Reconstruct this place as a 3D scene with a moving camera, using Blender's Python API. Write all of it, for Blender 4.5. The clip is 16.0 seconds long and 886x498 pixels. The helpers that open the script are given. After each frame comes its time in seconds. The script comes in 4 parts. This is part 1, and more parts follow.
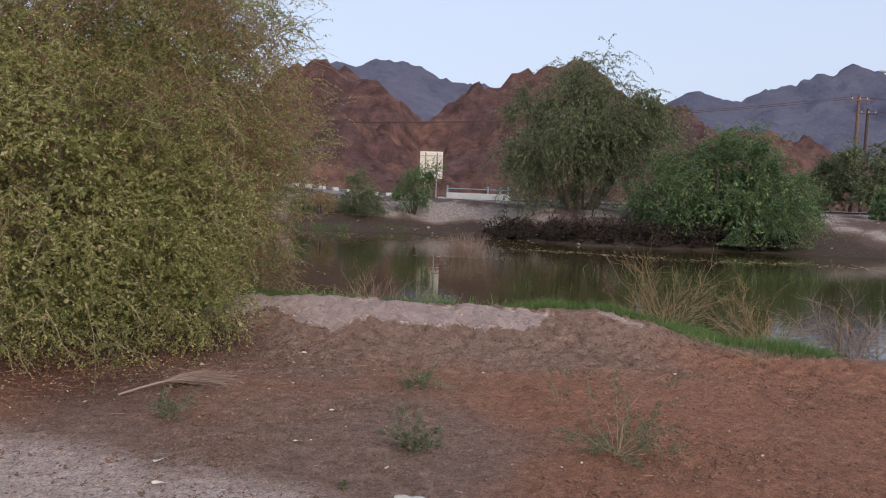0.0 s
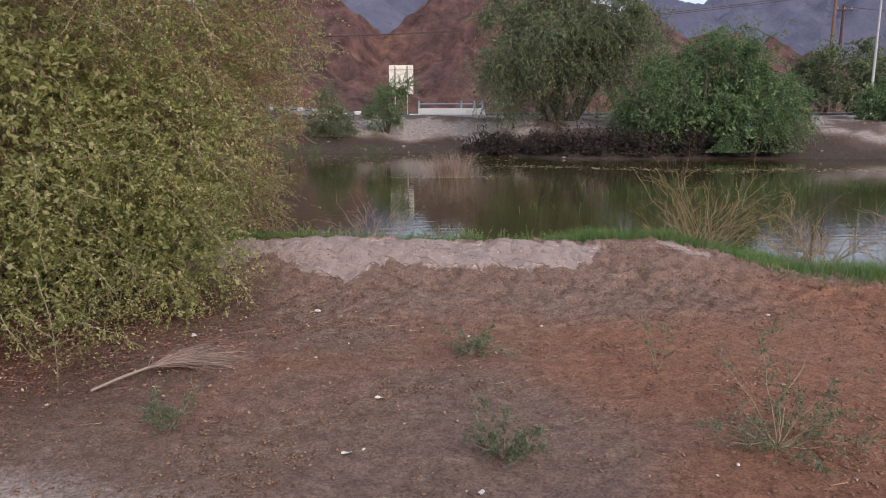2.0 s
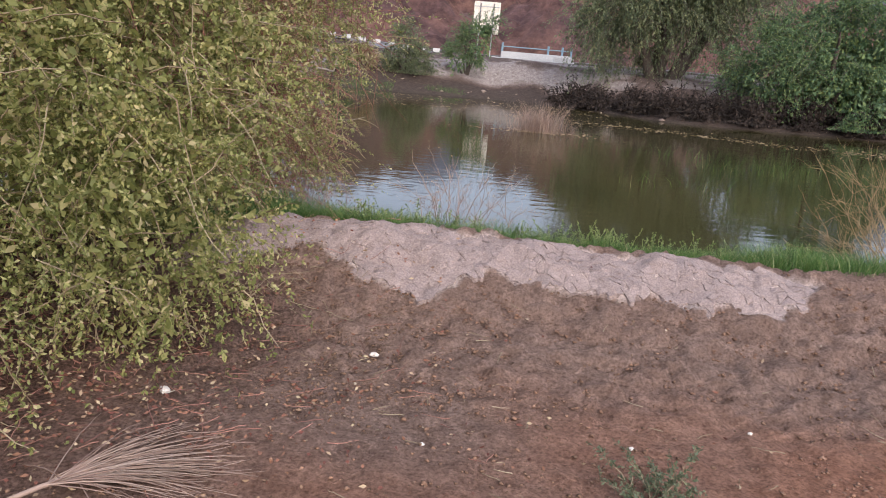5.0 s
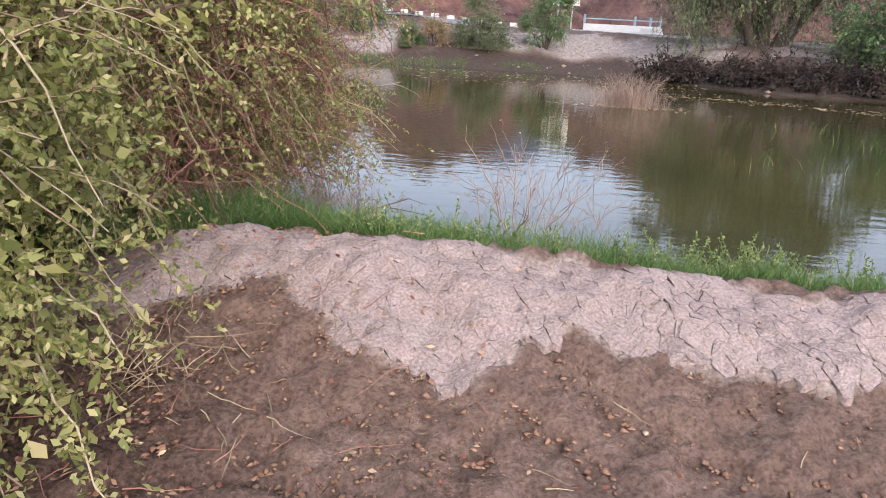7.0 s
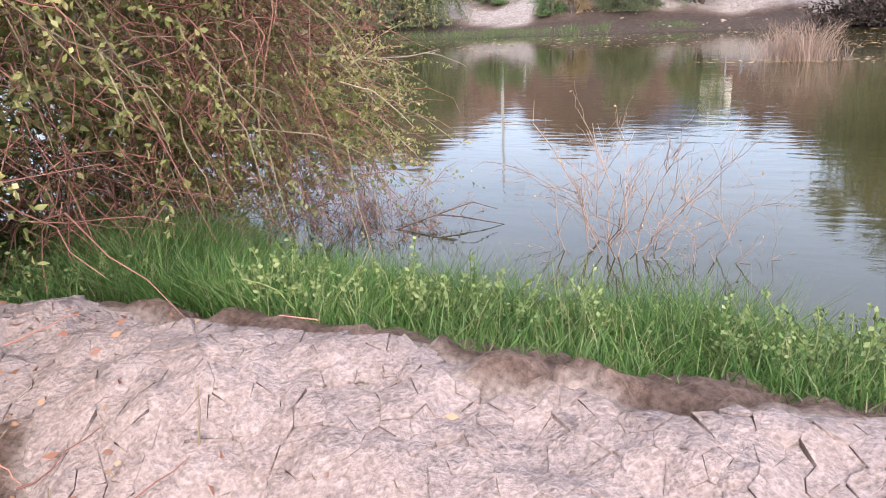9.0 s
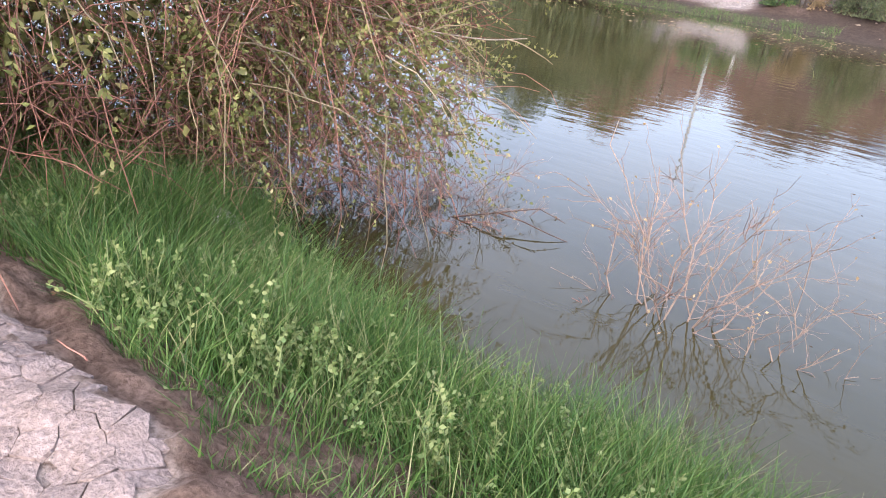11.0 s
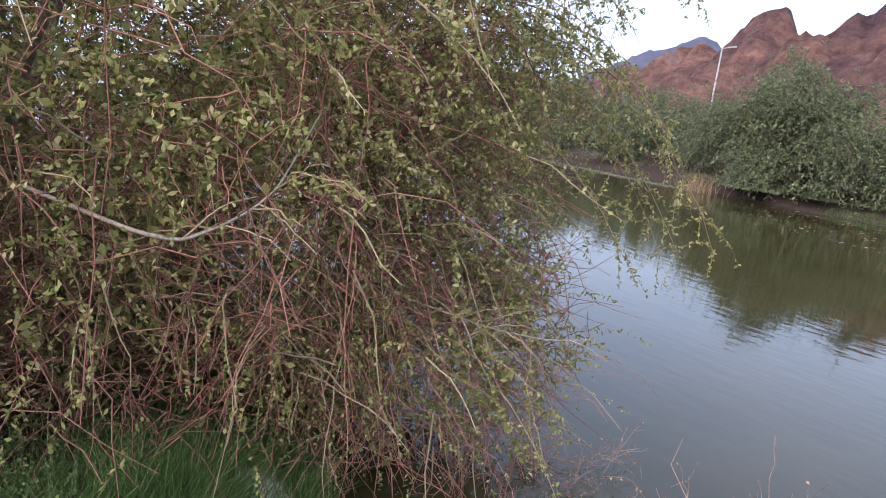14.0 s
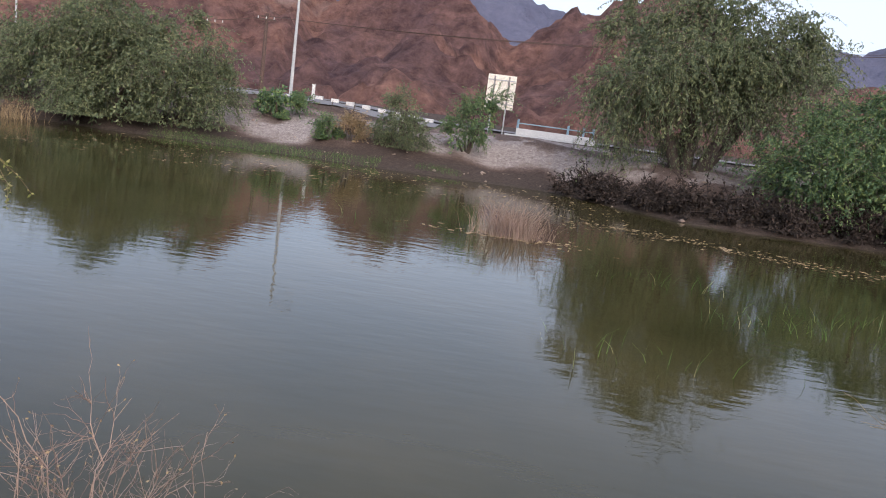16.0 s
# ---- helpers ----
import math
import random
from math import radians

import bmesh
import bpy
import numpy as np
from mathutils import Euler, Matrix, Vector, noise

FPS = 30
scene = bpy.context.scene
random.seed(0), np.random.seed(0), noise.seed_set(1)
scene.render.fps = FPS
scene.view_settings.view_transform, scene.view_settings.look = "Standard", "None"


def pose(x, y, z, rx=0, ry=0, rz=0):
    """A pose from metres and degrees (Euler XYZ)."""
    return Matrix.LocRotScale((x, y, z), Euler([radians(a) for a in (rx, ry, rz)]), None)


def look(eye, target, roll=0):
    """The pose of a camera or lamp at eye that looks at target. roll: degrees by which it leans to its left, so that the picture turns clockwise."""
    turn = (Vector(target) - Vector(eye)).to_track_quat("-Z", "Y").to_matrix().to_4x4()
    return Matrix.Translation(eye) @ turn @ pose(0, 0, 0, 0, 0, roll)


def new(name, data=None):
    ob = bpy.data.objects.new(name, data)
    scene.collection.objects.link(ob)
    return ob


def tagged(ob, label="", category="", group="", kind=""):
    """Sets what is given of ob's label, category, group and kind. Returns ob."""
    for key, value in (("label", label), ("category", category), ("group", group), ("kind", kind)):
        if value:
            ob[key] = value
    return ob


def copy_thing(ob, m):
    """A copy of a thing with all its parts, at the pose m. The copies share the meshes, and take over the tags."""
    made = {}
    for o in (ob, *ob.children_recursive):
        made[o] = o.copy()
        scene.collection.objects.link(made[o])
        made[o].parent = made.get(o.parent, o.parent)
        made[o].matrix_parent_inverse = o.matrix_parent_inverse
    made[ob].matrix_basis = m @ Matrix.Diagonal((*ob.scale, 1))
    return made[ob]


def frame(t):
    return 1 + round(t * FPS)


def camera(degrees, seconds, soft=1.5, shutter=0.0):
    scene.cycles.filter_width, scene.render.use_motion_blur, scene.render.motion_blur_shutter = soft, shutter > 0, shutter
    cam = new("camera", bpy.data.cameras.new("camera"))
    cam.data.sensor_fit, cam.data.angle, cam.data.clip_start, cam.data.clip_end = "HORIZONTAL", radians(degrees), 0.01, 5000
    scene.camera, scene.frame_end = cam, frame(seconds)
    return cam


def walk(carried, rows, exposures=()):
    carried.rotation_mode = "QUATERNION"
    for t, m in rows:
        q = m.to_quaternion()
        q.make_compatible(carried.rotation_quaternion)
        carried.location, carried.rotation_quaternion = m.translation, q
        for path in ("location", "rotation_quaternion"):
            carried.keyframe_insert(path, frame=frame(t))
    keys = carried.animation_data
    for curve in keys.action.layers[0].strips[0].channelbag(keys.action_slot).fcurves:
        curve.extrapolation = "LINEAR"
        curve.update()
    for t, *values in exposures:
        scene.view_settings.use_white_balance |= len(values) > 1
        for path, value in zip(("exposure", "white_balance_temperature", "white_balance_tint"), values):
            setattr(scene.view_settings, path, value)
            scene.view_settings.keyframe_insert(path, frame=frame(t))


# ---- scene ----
cam = camera(62.5, 16.0, soft=1.0)
PATH = [
    (0, (-0.07, 0.611, 1.712), (-0.06, 2.605, 1.56), 2.2),
    (0.5, (-0.276, 0.874, 1.713), (-0.163, 2.843, 1.379), 1.6),
    (1, (-0.397, 1.268, 1.692), (-0.278, 3.232, 1.333), -0.4),
    (1.5, (-0.605, 1.616, 1.696), (-0.475, 3.578, 1.33), 0.7),
    (2, (-0.684, 2.045, 1.68), (-0.578, 4.007, 1.306), -0.0),
    (2.5, (-0.76, 2.449, 1.683), (-0.676, 4.413, 1.317), -0.5),
    (3, (-0.815, 2.881, 1.649), (-0.734, 4.846, 1.283), 0.1),
    (3.5, (-0.883, 3.322, 1.622), (-0.813, 5.283, 1.237), 0.4),
    (4, (-0.912, 3.734, 1.616), (-0.764, 5.685, 1.2), 1.2),
    (4.5, (-0.982, 4.121, 1.603), (-0.881, 6.056, 1.107), 5.8),
    (4.7, (-1.019, 4.258, 1.601), (-0.984, 6.19, 1.088), 5.7),
    (6.8, (-0.971, 6.248, 1.299), (-1.186, 8.159, 0.748), 3.6),
    (7, (-0.967, 6.424, 1.278), (-1.226, 8.319, 0.694), 3.1),
    (7.5, (-0.924, 6.835, 1.233), (-1.227, 8.716, 0.625), 3.0),
    (8, (-0.813, 7.247, 1.198), (-1.231, 9.1, 0.573), 4.2),
    (8.5, (-0.746, 7.641, 1.166), (-1.392, 9.42, 0.519), 1.9),
    (9, (-0.638, 7.993, 1.111), (-1.317, 9.761, 0.469), -2.9),
    (9.2, (-0.581, 8.04, 1.137), (-1.229, 9.804, 0.452), 3.7),
    (10.25, (-0.37, 8.43, 1.3), (-1.24, 10.07, 0.55), 5.0),
    (11.3, (-0.151, 8.782, 1.279), (-1.22, 10.272, 0.48), 7.7),
    (11.5, (-0.038, 8.867, 1.328), (-1.098, 10.36, 0.523), 6.1),
    (12, (0.275, 9.093, 1.586), (-0.812, 10.526, 0.712), 9.1),
    (12.5, (0.17, 9.185, 1.745), (-1.075, 10.552, 0.983), 9.5),
    (13, (0.137, 9.238, 1.795), (-1.271, 10.442, 1.041), 8.2),
    (13.5, (0.19, 9.271, 1.83), (-1.305, 10.415, 1.153), 7.8),
    (14, (0.205, 9.299, 1.88), (-1.389, 10.443, 1.492), 7.5),
    (14.5, (0.222, 9.331, 1.863), (-1.351, 10.534, 1.586), 6.3),
    (15, (0.518, 9.164, 1.904), (-0.552, 10.824, 1.596), 9.2),
    (15.5, (0.706, 9.119, 1.899), (0.191, 11.023, 1.562), 9.1),
    (16, (0.732, 8.917, 2.002), (0.558, 10.876, 1.641), 7.7),
]
EXPOSURE = [(0.0, -0.05, 6500, 10), (0.7, 0.14, 6480, 10), (1.5, 0.22, 6450, 10), (3.5, 0.27, 6400, 11), (4.7, 0.6, 6350, 11), (6.9, 1.0, 6300, 11), (7.5, 1.35, 6300, 11), (9.0, 1.45, 6300, 11), (11.3, 1.6, 6200, 14), (12.0, 1.82, 6150, 15), (13.3, 1.65, 6000, 15), (14.0, 0.85, 5950, 14), (15.0, 0.65, 6050, 11), (16.0, 0.5, 6300, 11)]
walk(cam, [(t, look(eye, target, roll)) for t, eye, target, roll in PATH], EXPOSURE)

# ---- sky and sun: soft evening light from behind the walker ----
world = bpy.data.worlds.new("evening_sky")
scene.world = world
world.use_nodes = True
wn = world.node_tree
sky = wn.nodes.new("ShaderNodeTexSky")
sky.sky_type, sky.sun_disc = "NISHITA", False
sky.sun_elevation, sky.sun_rotation = radians(16), radians(155)
sky.air_density, sky.dust_density, sky.ozone_density = 1.0, 4.0, 1.5
veil = wn.nodes.new("ShaderNodeMix")  # thin high haze evens out the clear sky
veil.data_type = "RGBA"
veil.inputs[0].default_value = 0.6
veil.inputs[7].default_value = (6.2, 6.85, 8.7, 1)
wn.links.new(sky.outputs[0], veil.inputs[6])
wn.links.new(veil.outputs[2], wn.nodes["Background"].inputs[0])
wn.nodes["Background"].inputs[1].default_value = 0.15
sun = new("sun", bpy.data.lights.new("sun", "SUN"))
sun.data.energy, sun.data.angle, sun.data.color = 2.4, radians(45), (1.0, 0.93, 0.91)
sun.matrix_world = look((11, -24, 19), (0, 0, 0))

WATER = -0.28
rng = np.random.default_rng(7)


# ---- materials ----
def shader(name, rough=0.8, spec=0.3):
    m = bpy.data.materials.new(name)
    m.use_nodes = True
    b = m.node_tree.nodes["Principled BSDF"]
    b.inputs["Roughness"].default_value = rough
    b.inputs["Specular IOR Level"].default_value = spec
    return m, m.node_tree, b


def ramp(nt, src, stops):
    r = nt.nodes.new("ShaderNodeValToRGB")
    while len(r.color_ramp.elements) < len(stops):
        r.color_ramp.elements.new(0.5)
    for e, (p, c) in zip(r.color_ramp.elements, stops):
        e.position, e.color = p, (*c, 1)
    nt.links.new(src, r.inputs[0])
    return r.outputs[0]


def noise_tex(nt, scale, detail=6, rough=0.6):
    g = nt.nodes.new("ShaderNodeNewGeometry")
    n = nt.nodes.new("ShaderNodeTexNoise")
    n.inputs["Scale"].default_value, n.inputs["Detail"].default_value, n.inputs["Roughness"].default_value = scale, detail, rough
    nt.links.new(g.outputs["Position"], n.inputs["Vector"])
    return n.outputs[0]


def mix(nt, fac, a, b, mode="MIX"):
    x = nt.nodes.new("ShaderNodeMix")
    x.data_type, x.blend_type = "RGBA", mode
    for sock, v in ((x.inputs[0], fac), (x.inputs[6], a), (x.inputs[7], b)):
        if isinstance(v, (int, float)):
            sock.default_value = v
        elif isinstance(v, tuple):
            sock.default_value = (*v, 1)
        else:
            nt.links.new(v, sock)
    return x.outputs[2]


def bump(nt, b, src, strength, dist):
    n = nt.nodes.new("ShaderNodeBump")
    n.inputs["Strength"].default_value, n.inputs["Distance"].default_value = strength, dist
    nt.links.new(src, n.inputs["Height"])
    nt.links.new(n.outputs[0], b.inputs["Normal"])


def mottled(name, lo, hi, scale, rough=0.85, fine=0.0, height=0.01, spec=0.3):
    """Two colours mixed by noise at two scales, with a fine relief."""
    m, nt, b = shader(name, rough, spec)
    c = ramp(nt, noise_tex(nt, scale), [(0.3, lo), (0.7, hi)])
    if fine:
        c = mix(nt, 0.55, c, ramp(nt, noise_tex(nt, fine, 3), [(0.3, tuple(v * 0.55 for v in lo)), (0.7, tuple(min(v * 1.25, 1) for v in hi))]))
    nt.links.new(c, b.inputs["Base Color"])
    bump(nt, b, noise_tex(nt, fine or scale * 8), 0.6, height)
    return m


def leafy(name, stops, rough=0.5, glow=0.35):
    """Leaves or blades: each island has a tone of its own, and lets some light through."""
    m, nt, b = shader(name, rough, 0.25)
    g = nt.nodes.new("ShaderNodeNewGeometry")
    c = ramp(nt, g.outputs["Random Per Island"], stops)
    big = ramp(nt, noise_tex(nt, 1.6, 3), [(0.3, (0.72, 0.75, 0.65)), (0.7, (1.15, 1.1, 1.0))])
    c = mix(nt, 1.0, c, big, "MULTIPLY")
    nt.links.new(c, b.inputs["Base Color"])
    t = nt.nodes.new("ShaderNodeBsdfTranslucent")
    nt.links.new(c, t.inputs[0])
    x = nt.nodes.new("ShaderNodeMixShader")
    x.inputs[0].default_value = glow
    nt.links.new(b.outputs[0], x.inputs[1])
    nt.links.new(t.outputs[0], x.inputs[2])
    nt.links.new(x.outputs[0], nt.nodes["Material Output"].inputs[0])
    return m


def ground_material():
    m, nt, b = shader("soil", 0.95, 0.1)
    z = nt.nodes.new("ShaderNodeAttribute")
    z.attribute_name = "zones"
    zone = nt.nodes.new("ShaderNodeSeparateColor")
    nt.links.new(z.outputs["Color"], zone.inputs[0])
    fine = noise_tex(nt, 60, 5)
    mid = noise_tex(nt, 7, 6, 0.65)
    soil = ramp(nt, mid, [(0.3, (0.23, 0.15, 0.117)), (0.7, (0.35, 0.237, 0.188))])
    red = ramp(nt, mid, [(0.3, (0.30, 0.145, 0.092)), (0.7, (0.42, 0.213, 0.138))])
    crust = ramp(nt, mid, [(0.25, (0.55, 0.42, 0.365)), (0.75, (0.72, 0.595, 0.54))])
    salt = ramp(nt, mid, [(0.3, (0.27, 0.23, 0.21)), (0.7, (0.52, 0.46, 0.43))])
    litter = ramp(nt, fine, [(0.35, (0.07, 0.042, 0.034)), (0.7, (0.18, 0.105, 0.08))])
    c = mix(nt, zone.outputs[1], soil, red)
    c = mix(nt, zone.outputs[0], c, crust)
    c = mix(nt, zone.outputs[2], c, salt)
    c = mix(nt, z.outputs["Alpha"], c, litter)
    g = nt.nodes.new("ShaderNodeNewGeometry")
    wob = nt.nodes.new("ShaderNodeTexNoise")
    wob.inputs["Scale"].default_value, wob.inputs["Detail"].default_value = 9, 4
    nt.links.new(g.outputs["Position"], wob.inputs["Vector"])
    vm = nt.nodes.new("ShaderNodeVectorMath")
    vm.operation = "MULTIPLY_ADD"
    vm.inputs[1].default_value = (0.16, 0.16, 0.16)
    nt.links.new(wob.outputs["Color"], vm.inputs[0])
    nt.links.new(g.outputs["Position"], vm.inputs[2])
    vor = nt.nodes.new("ShaderNodeTexVoronoi")
    vor.feature = "DISTANCE_TO_EDGE"
    vor.inputs["Scale"].default_value = 8.5
    nt.links.new(vm.outputs[0], vor.inputs["Vector"])
    patchy = ramp(nt, noise_tex(nt, 2.5, 3), [(0.42, (0, 0, 0)), (0.58, (1, 1, 1))])
    crack = ramp(nt, vor.outputs["Distance"], [(0.0, (0.38, 0.33, 0.3)), (0.05, (1, 1, 1))])
    cracked = nt.nodes.new("ShaderNodeMath")
    cracked.operation = "MAXIMUM"
    nt.links.new(zone.outputs[0], cracked.inputs[0])
    nt.links.new(zone.outputs[2], cracked.inputs[1])
    part_cracked = nt.nodes.new("ShaderNodeMath")
    part_cracked.operation = "MULTIPLY"
    nt.links.new(cracked.outputs[0], part_cracked.inputs[0])
    nt.links.new(patchy, part_cracked.inputs[1])
    c = mix(nt, part_cracked.outputs[0], c, mix(nt, 1.0, c, crack, "MULTIPLY"))
    wet = nt.nodes.new("ShaderNodeAttribute")
    wet.attribute_name = "wet"
    c = mix(nt, wet.outputs["Fac"], c, ramp(nt, mid, [(0.3, (0.045, 0.034, 0.028)), (0.7, (0.095, 0.072, 0.058))]))
    c = mix(nt, 0.8, c, ramp(nt, fine, [(0.36, (0.55, 0.53, 0.51)), (0.52, (1.0, 1.0, 1.0)), (0.66, (1.25, 1.25, 1.25))]), "MULTIPLY")
    c = mix(nt, 0.7, c, ramp(nt, noise_tex(nt, 17, 5, 0.7), [(0.36, (0.62, 0.6, 0.58)), (0.55, (1.0, 1.0, 1.0)), (0.68, (1.22, 1.22, 1.22))]), "MULTIPLY")
    nt.links.new(c, b.inputs["Base Color"])
    bump(nt, b, noise_tex(nt, 34, 8, 0.78), 1.0, 0.05)
    return m


def water_material():
    m, nt, b = shader("pond_water", 0.02, 0.5)
    b.inputs["IOR"].default_value = 1.33
    c = ramp(nt, noise_tex(nt, 0.35, 4), [(0.35, (0.028, 0.026, 0.009)), (0.65, (0.050, 0.041, 0.016))])
    nt.links.new(c, b.inputs["Base Color"])
    g = nt.nodes.new("ShaderNodeNewGeometry")
    mp = nt.nodes.new("ShaderNodeMapping")
    mp.inputs["Scale"].default_value = (1.0, 2.6, 1.0)
    nt.links.new(g.outputs["Position"], mp.inputs[0])
    n = nt.nodes.new("ShaderNodeTexNoise")
    n.inputs["Scale"].default_value, n.inputs["Detail"].default_value = 2.2, 3
    nt.links.new(mp.outputs[0], n.inputs["Vector"])
    bump(nt, b, n.outputs[0], 0.06, 0.05)
    return m


def rock_material(name, stops, bands, scale):
    m, nt, b = shader(name, 0.95, 0.1)
    c = ramp(nt, noise_tex(nt, scale, 9, 0.68), stops)
    c = mix(nt, 0.75, c, ramp(nt, noise_tex(nt, scale * 9, 8, 0.75), bands), "MULTIPLY")
    nt.links.new(c, b.inputs["Base Color"])
    bump(nt, b, noise_tex(nt, scale * 6, 9, 0.75), 1.0, 0.12 / scale)
    return m


M_SOIL = ground_material()
M_WATER = water_material()
M_RED = rock_material("red_rock", [(0.32, (0.10, 0.063, 0.07)), (0.46, (0.165, 0.095, 0.085)), (0.58, (0.24, 0.13, 0.102)), (0.72, (0.28, 0.21, 0.195))], [(0.36, (0.34, 0.32, 0.36)), (0.52, (1.0, 0.98, 0.97)), (0.6, (1.3, 1.28, 1.25)), (0.7, (2.0, 1.95, 1.9))], 0.035)
# distance haze is put into this rock's base colour as blue-grey
M_HAZED = rock_material("hazed_rock", [(0.3, (0.15, 0.155, 0.22)), (0.7, (0.21, 0.21, 0.28))], [(0.3, (0.7, 0.7, 0.75)), (0.65, (1.1, 1.1, 1.1))], 0.008)
M_LEAF = leafy("olive_leaf", [(0.0, (0.15, 0.172, 0.058)), (0.45, (0.29, 0.305, 0.12)), (0.8, (0.45, 0.435, 0.20)), (1.0, (0.56, 0.47, 0.30))], 0.45, 0.5)
M_FAR = leafy("far_leaf", [(0.0, (0.085, 0.11, 0.07)), (0.5, (0.15, 0.182, 0.105)), (1.0, (0.27, 0.29, 0.16))])
M_FRESH = leafy("fresh_leaf", [(0.0, (0.07, 0.122, 0.075)), (0.5, (0.122, 0.20, 0.10)), (1.0, (0.25, 0.315, 0.125))])
M_GRASS = leafy("grass_blade", [(0.0, (0.045, 0.10, 0.028)), (0.5, (0.088, 0.175, 0.046)), (0.86, (0.17, 0.25, 0.083)), (1.0, (0.36, 0.33, 0.20))])
M_WEED = leafy("weed_leaf", [(0.0, (0.10, 0.125, 0.08)), (1.0, (0.21, 0.235, 0.155))])
M_CLOVER = leafy("clover_leaf", [(0.0, (0.11, 0.185, 0.06)), (1.0, (0.30, 0.345, 0.165))])
M_STRAW = leafy("straw", [(0.0, (0.22, 0.15, 0.09)), (1.0, (0.42, 0.31, 0.20))], 0.8, 0.1)
M_DARKBARK = mottled("dark_bark", (0.045, 0.036, 0.03), (0.11, 0.085, 0.068), 6, 0.95, 40, 0.006)
# dead brush brown, taken near black to hold the tree shade as well
M_SHADE_BRUSH = leafy("shade_dark_brush", [(0.0, (0.018, 0.014, 0.013)), (1.0, (0.06, 0.043, 0.038))], 0.9, 0.0)
M_BARK = mottled("grey_bark", (0.13, 0.10, 0.08), (0.30, 0.25, 0.20), 9, 0.9, 60, 0.006)
M_REDTWIG = leafy("red_twig", [(0.0, (0.15, 0.066, 0.058)), (1.0, (0.38, 0.19, 0.158))], 0.85, 0.0)
M_TWIG = leafy("pale_twig", [(0.0, (0.17, 0.12, 0.08)), (1.0, (0.38, 0.31, 0.23))], 0.85, 0.0)
M_DEAD = leafy("dead_twig", [(0.0, (0.20, 0.13, 0.115)), (1.0, (0.37, 0.275, 0.245))], 0.85, 0.0)
M_ASPHALT = mottled("asphalt", (0.12, 0.11, 0.11), (0.19, 0.18, 0.18), 0.8, 0.9, 30, 0.005)
M_CONCRETE = mottled("concrete", (0.42, 0.40, 0.38), (0.6, 0.58, 0.55), 1.5, 0.85, 25, 0.004)
M_PANEL = mottled("cream_sheet_metal", (0.70, 0.62, 0.50), (0.80, 0.73, 0.62), 1.2, 0.5, 12, 0.001)
M_STEEL = mottled("galvanised_steel", (0.32, 0.32, 0.32), (0.46, 0.45, 0.44), 3, 0.45, 40, 0.001)
M_POLE = mottled("creosoted_pole", (0.05, 0.035, 0.03), (0.12, 0.075, 0.06), 4, 0.9, 40, 0.004)
M_STONE = mottled("pale_stone", (0.42, 0.36, 0.31), (0.66, 0.60, 0.54), 14, 0.9, 70, 0.004)
M_CLOD = leafy("clod", [(0.0, (0.13, 0.075, 0.055)), (0.95, (0.23, 0.135, 0.10)), (0.993, (0.28, 0.175, 0.135)), (1.0, (0.5, 0.43, 0.37))], 0.95, 0.0)
M_CRUSTBIT = leafy("crust_flake", [(0.0, (0.26, 0.195, 0.168)), (1.0, (0.36, 0.28, 0.248))], 0.95, 0.0)
M_BLUEPAINT = mottled("blue_paint", (0.17, 0.27, 0.32), (0.25, 0.35, 0.40), 3, 0.5, 30, 0.001)


# ---- mesh tools ----
def mesh_of(name, verts, faces, material, smooth=False):
    """A mesh from an array of vertices and an array of faces that all have the same number of corners."""
    verts, faces = np.asarray(verts, np.float32), np.asarray(faces, np.int32)
    me = bpy.data.meshes.new(name)
    me.vertices.add(len(verts))
    me.vertices.foreach_set("co", verts.ravel())
    me.loops.add(faces.size)
    me.loops.foreach_set("vertex_index", faces.ravel())
    me.polygons.add(len(faces))
    me.polygons.foreach_set("loop_start", np.arange(0, faces.size, faces.shape[1], dtype=np.int32))
    if smooth:
        me.polygons.foreach_set("use_smooth", np.ones(len(faces), bool))
    me.update(calc_edges=True)
    me.materials.append(material)
    return me


def mpart(name, verts, faces, material, parent, label="", smooth=False, kind=""):
    ob = new(name, mesh_of(name, verts, faces, material, smooth))
    if parent is not None:
        ob.parent = parent
    return tagged(ob, label, kind=kind)


def part(name, bm, material, parent, label=""):
    me = bpy.data.meshes.new(name)
    bm.to_mesh(me)
    bm.free()
    me.materials.append(material)
    ob = new(name, me)
    if parent is not None:
        ob.parent = parent
    return tagged(ob, label)


def thing(name, at, label, category, group="", turn=0.0):
    ob = new(name)
    ob.matrix_world = pose(*at, 0, 0, turn)
    return tagged(ob, label, category, group)


def box(size, at=(0, 0, 0), bevel=0.01, turn=(0, 0, 0)):
    bm = bmesh.new()
    bmesh.ops.create_cube(bm, size=1)
    bmesh.ops.scale(bm, vec=size, verts=bm.verts)
    if bevel:
        bmesh.ops.bevel(bm, geom=bm.edges[:], offset=bevel, segments=2, affect="EDGES", profile=0.6)
    bmesh.ops.transform(bm, matrix=pose(*at, *turn), verts=bm.verts)
    return bm


def rod(r0, r1, length, sides=12, at=(0, 0, 0), turn=(0, 0, 0)):
    bm = bmesh.new()
    bmesh.ops.create_cone(bm, cap_ends=True, segments=sides, radius1=r0, radius2=r1, depth=length)
    bmesh.ops.translate(bm, vec=(0, 0, length / 2), verts=bm.verts)
    bmesh.ops.transform(bm, matrix=pose(*at, *turn), verts=bm.verts)
    return bm


def unit(v):
    return v / np.maximum(np.linalg.norm(v, axis=-1, keepdims=True), 1e-9)


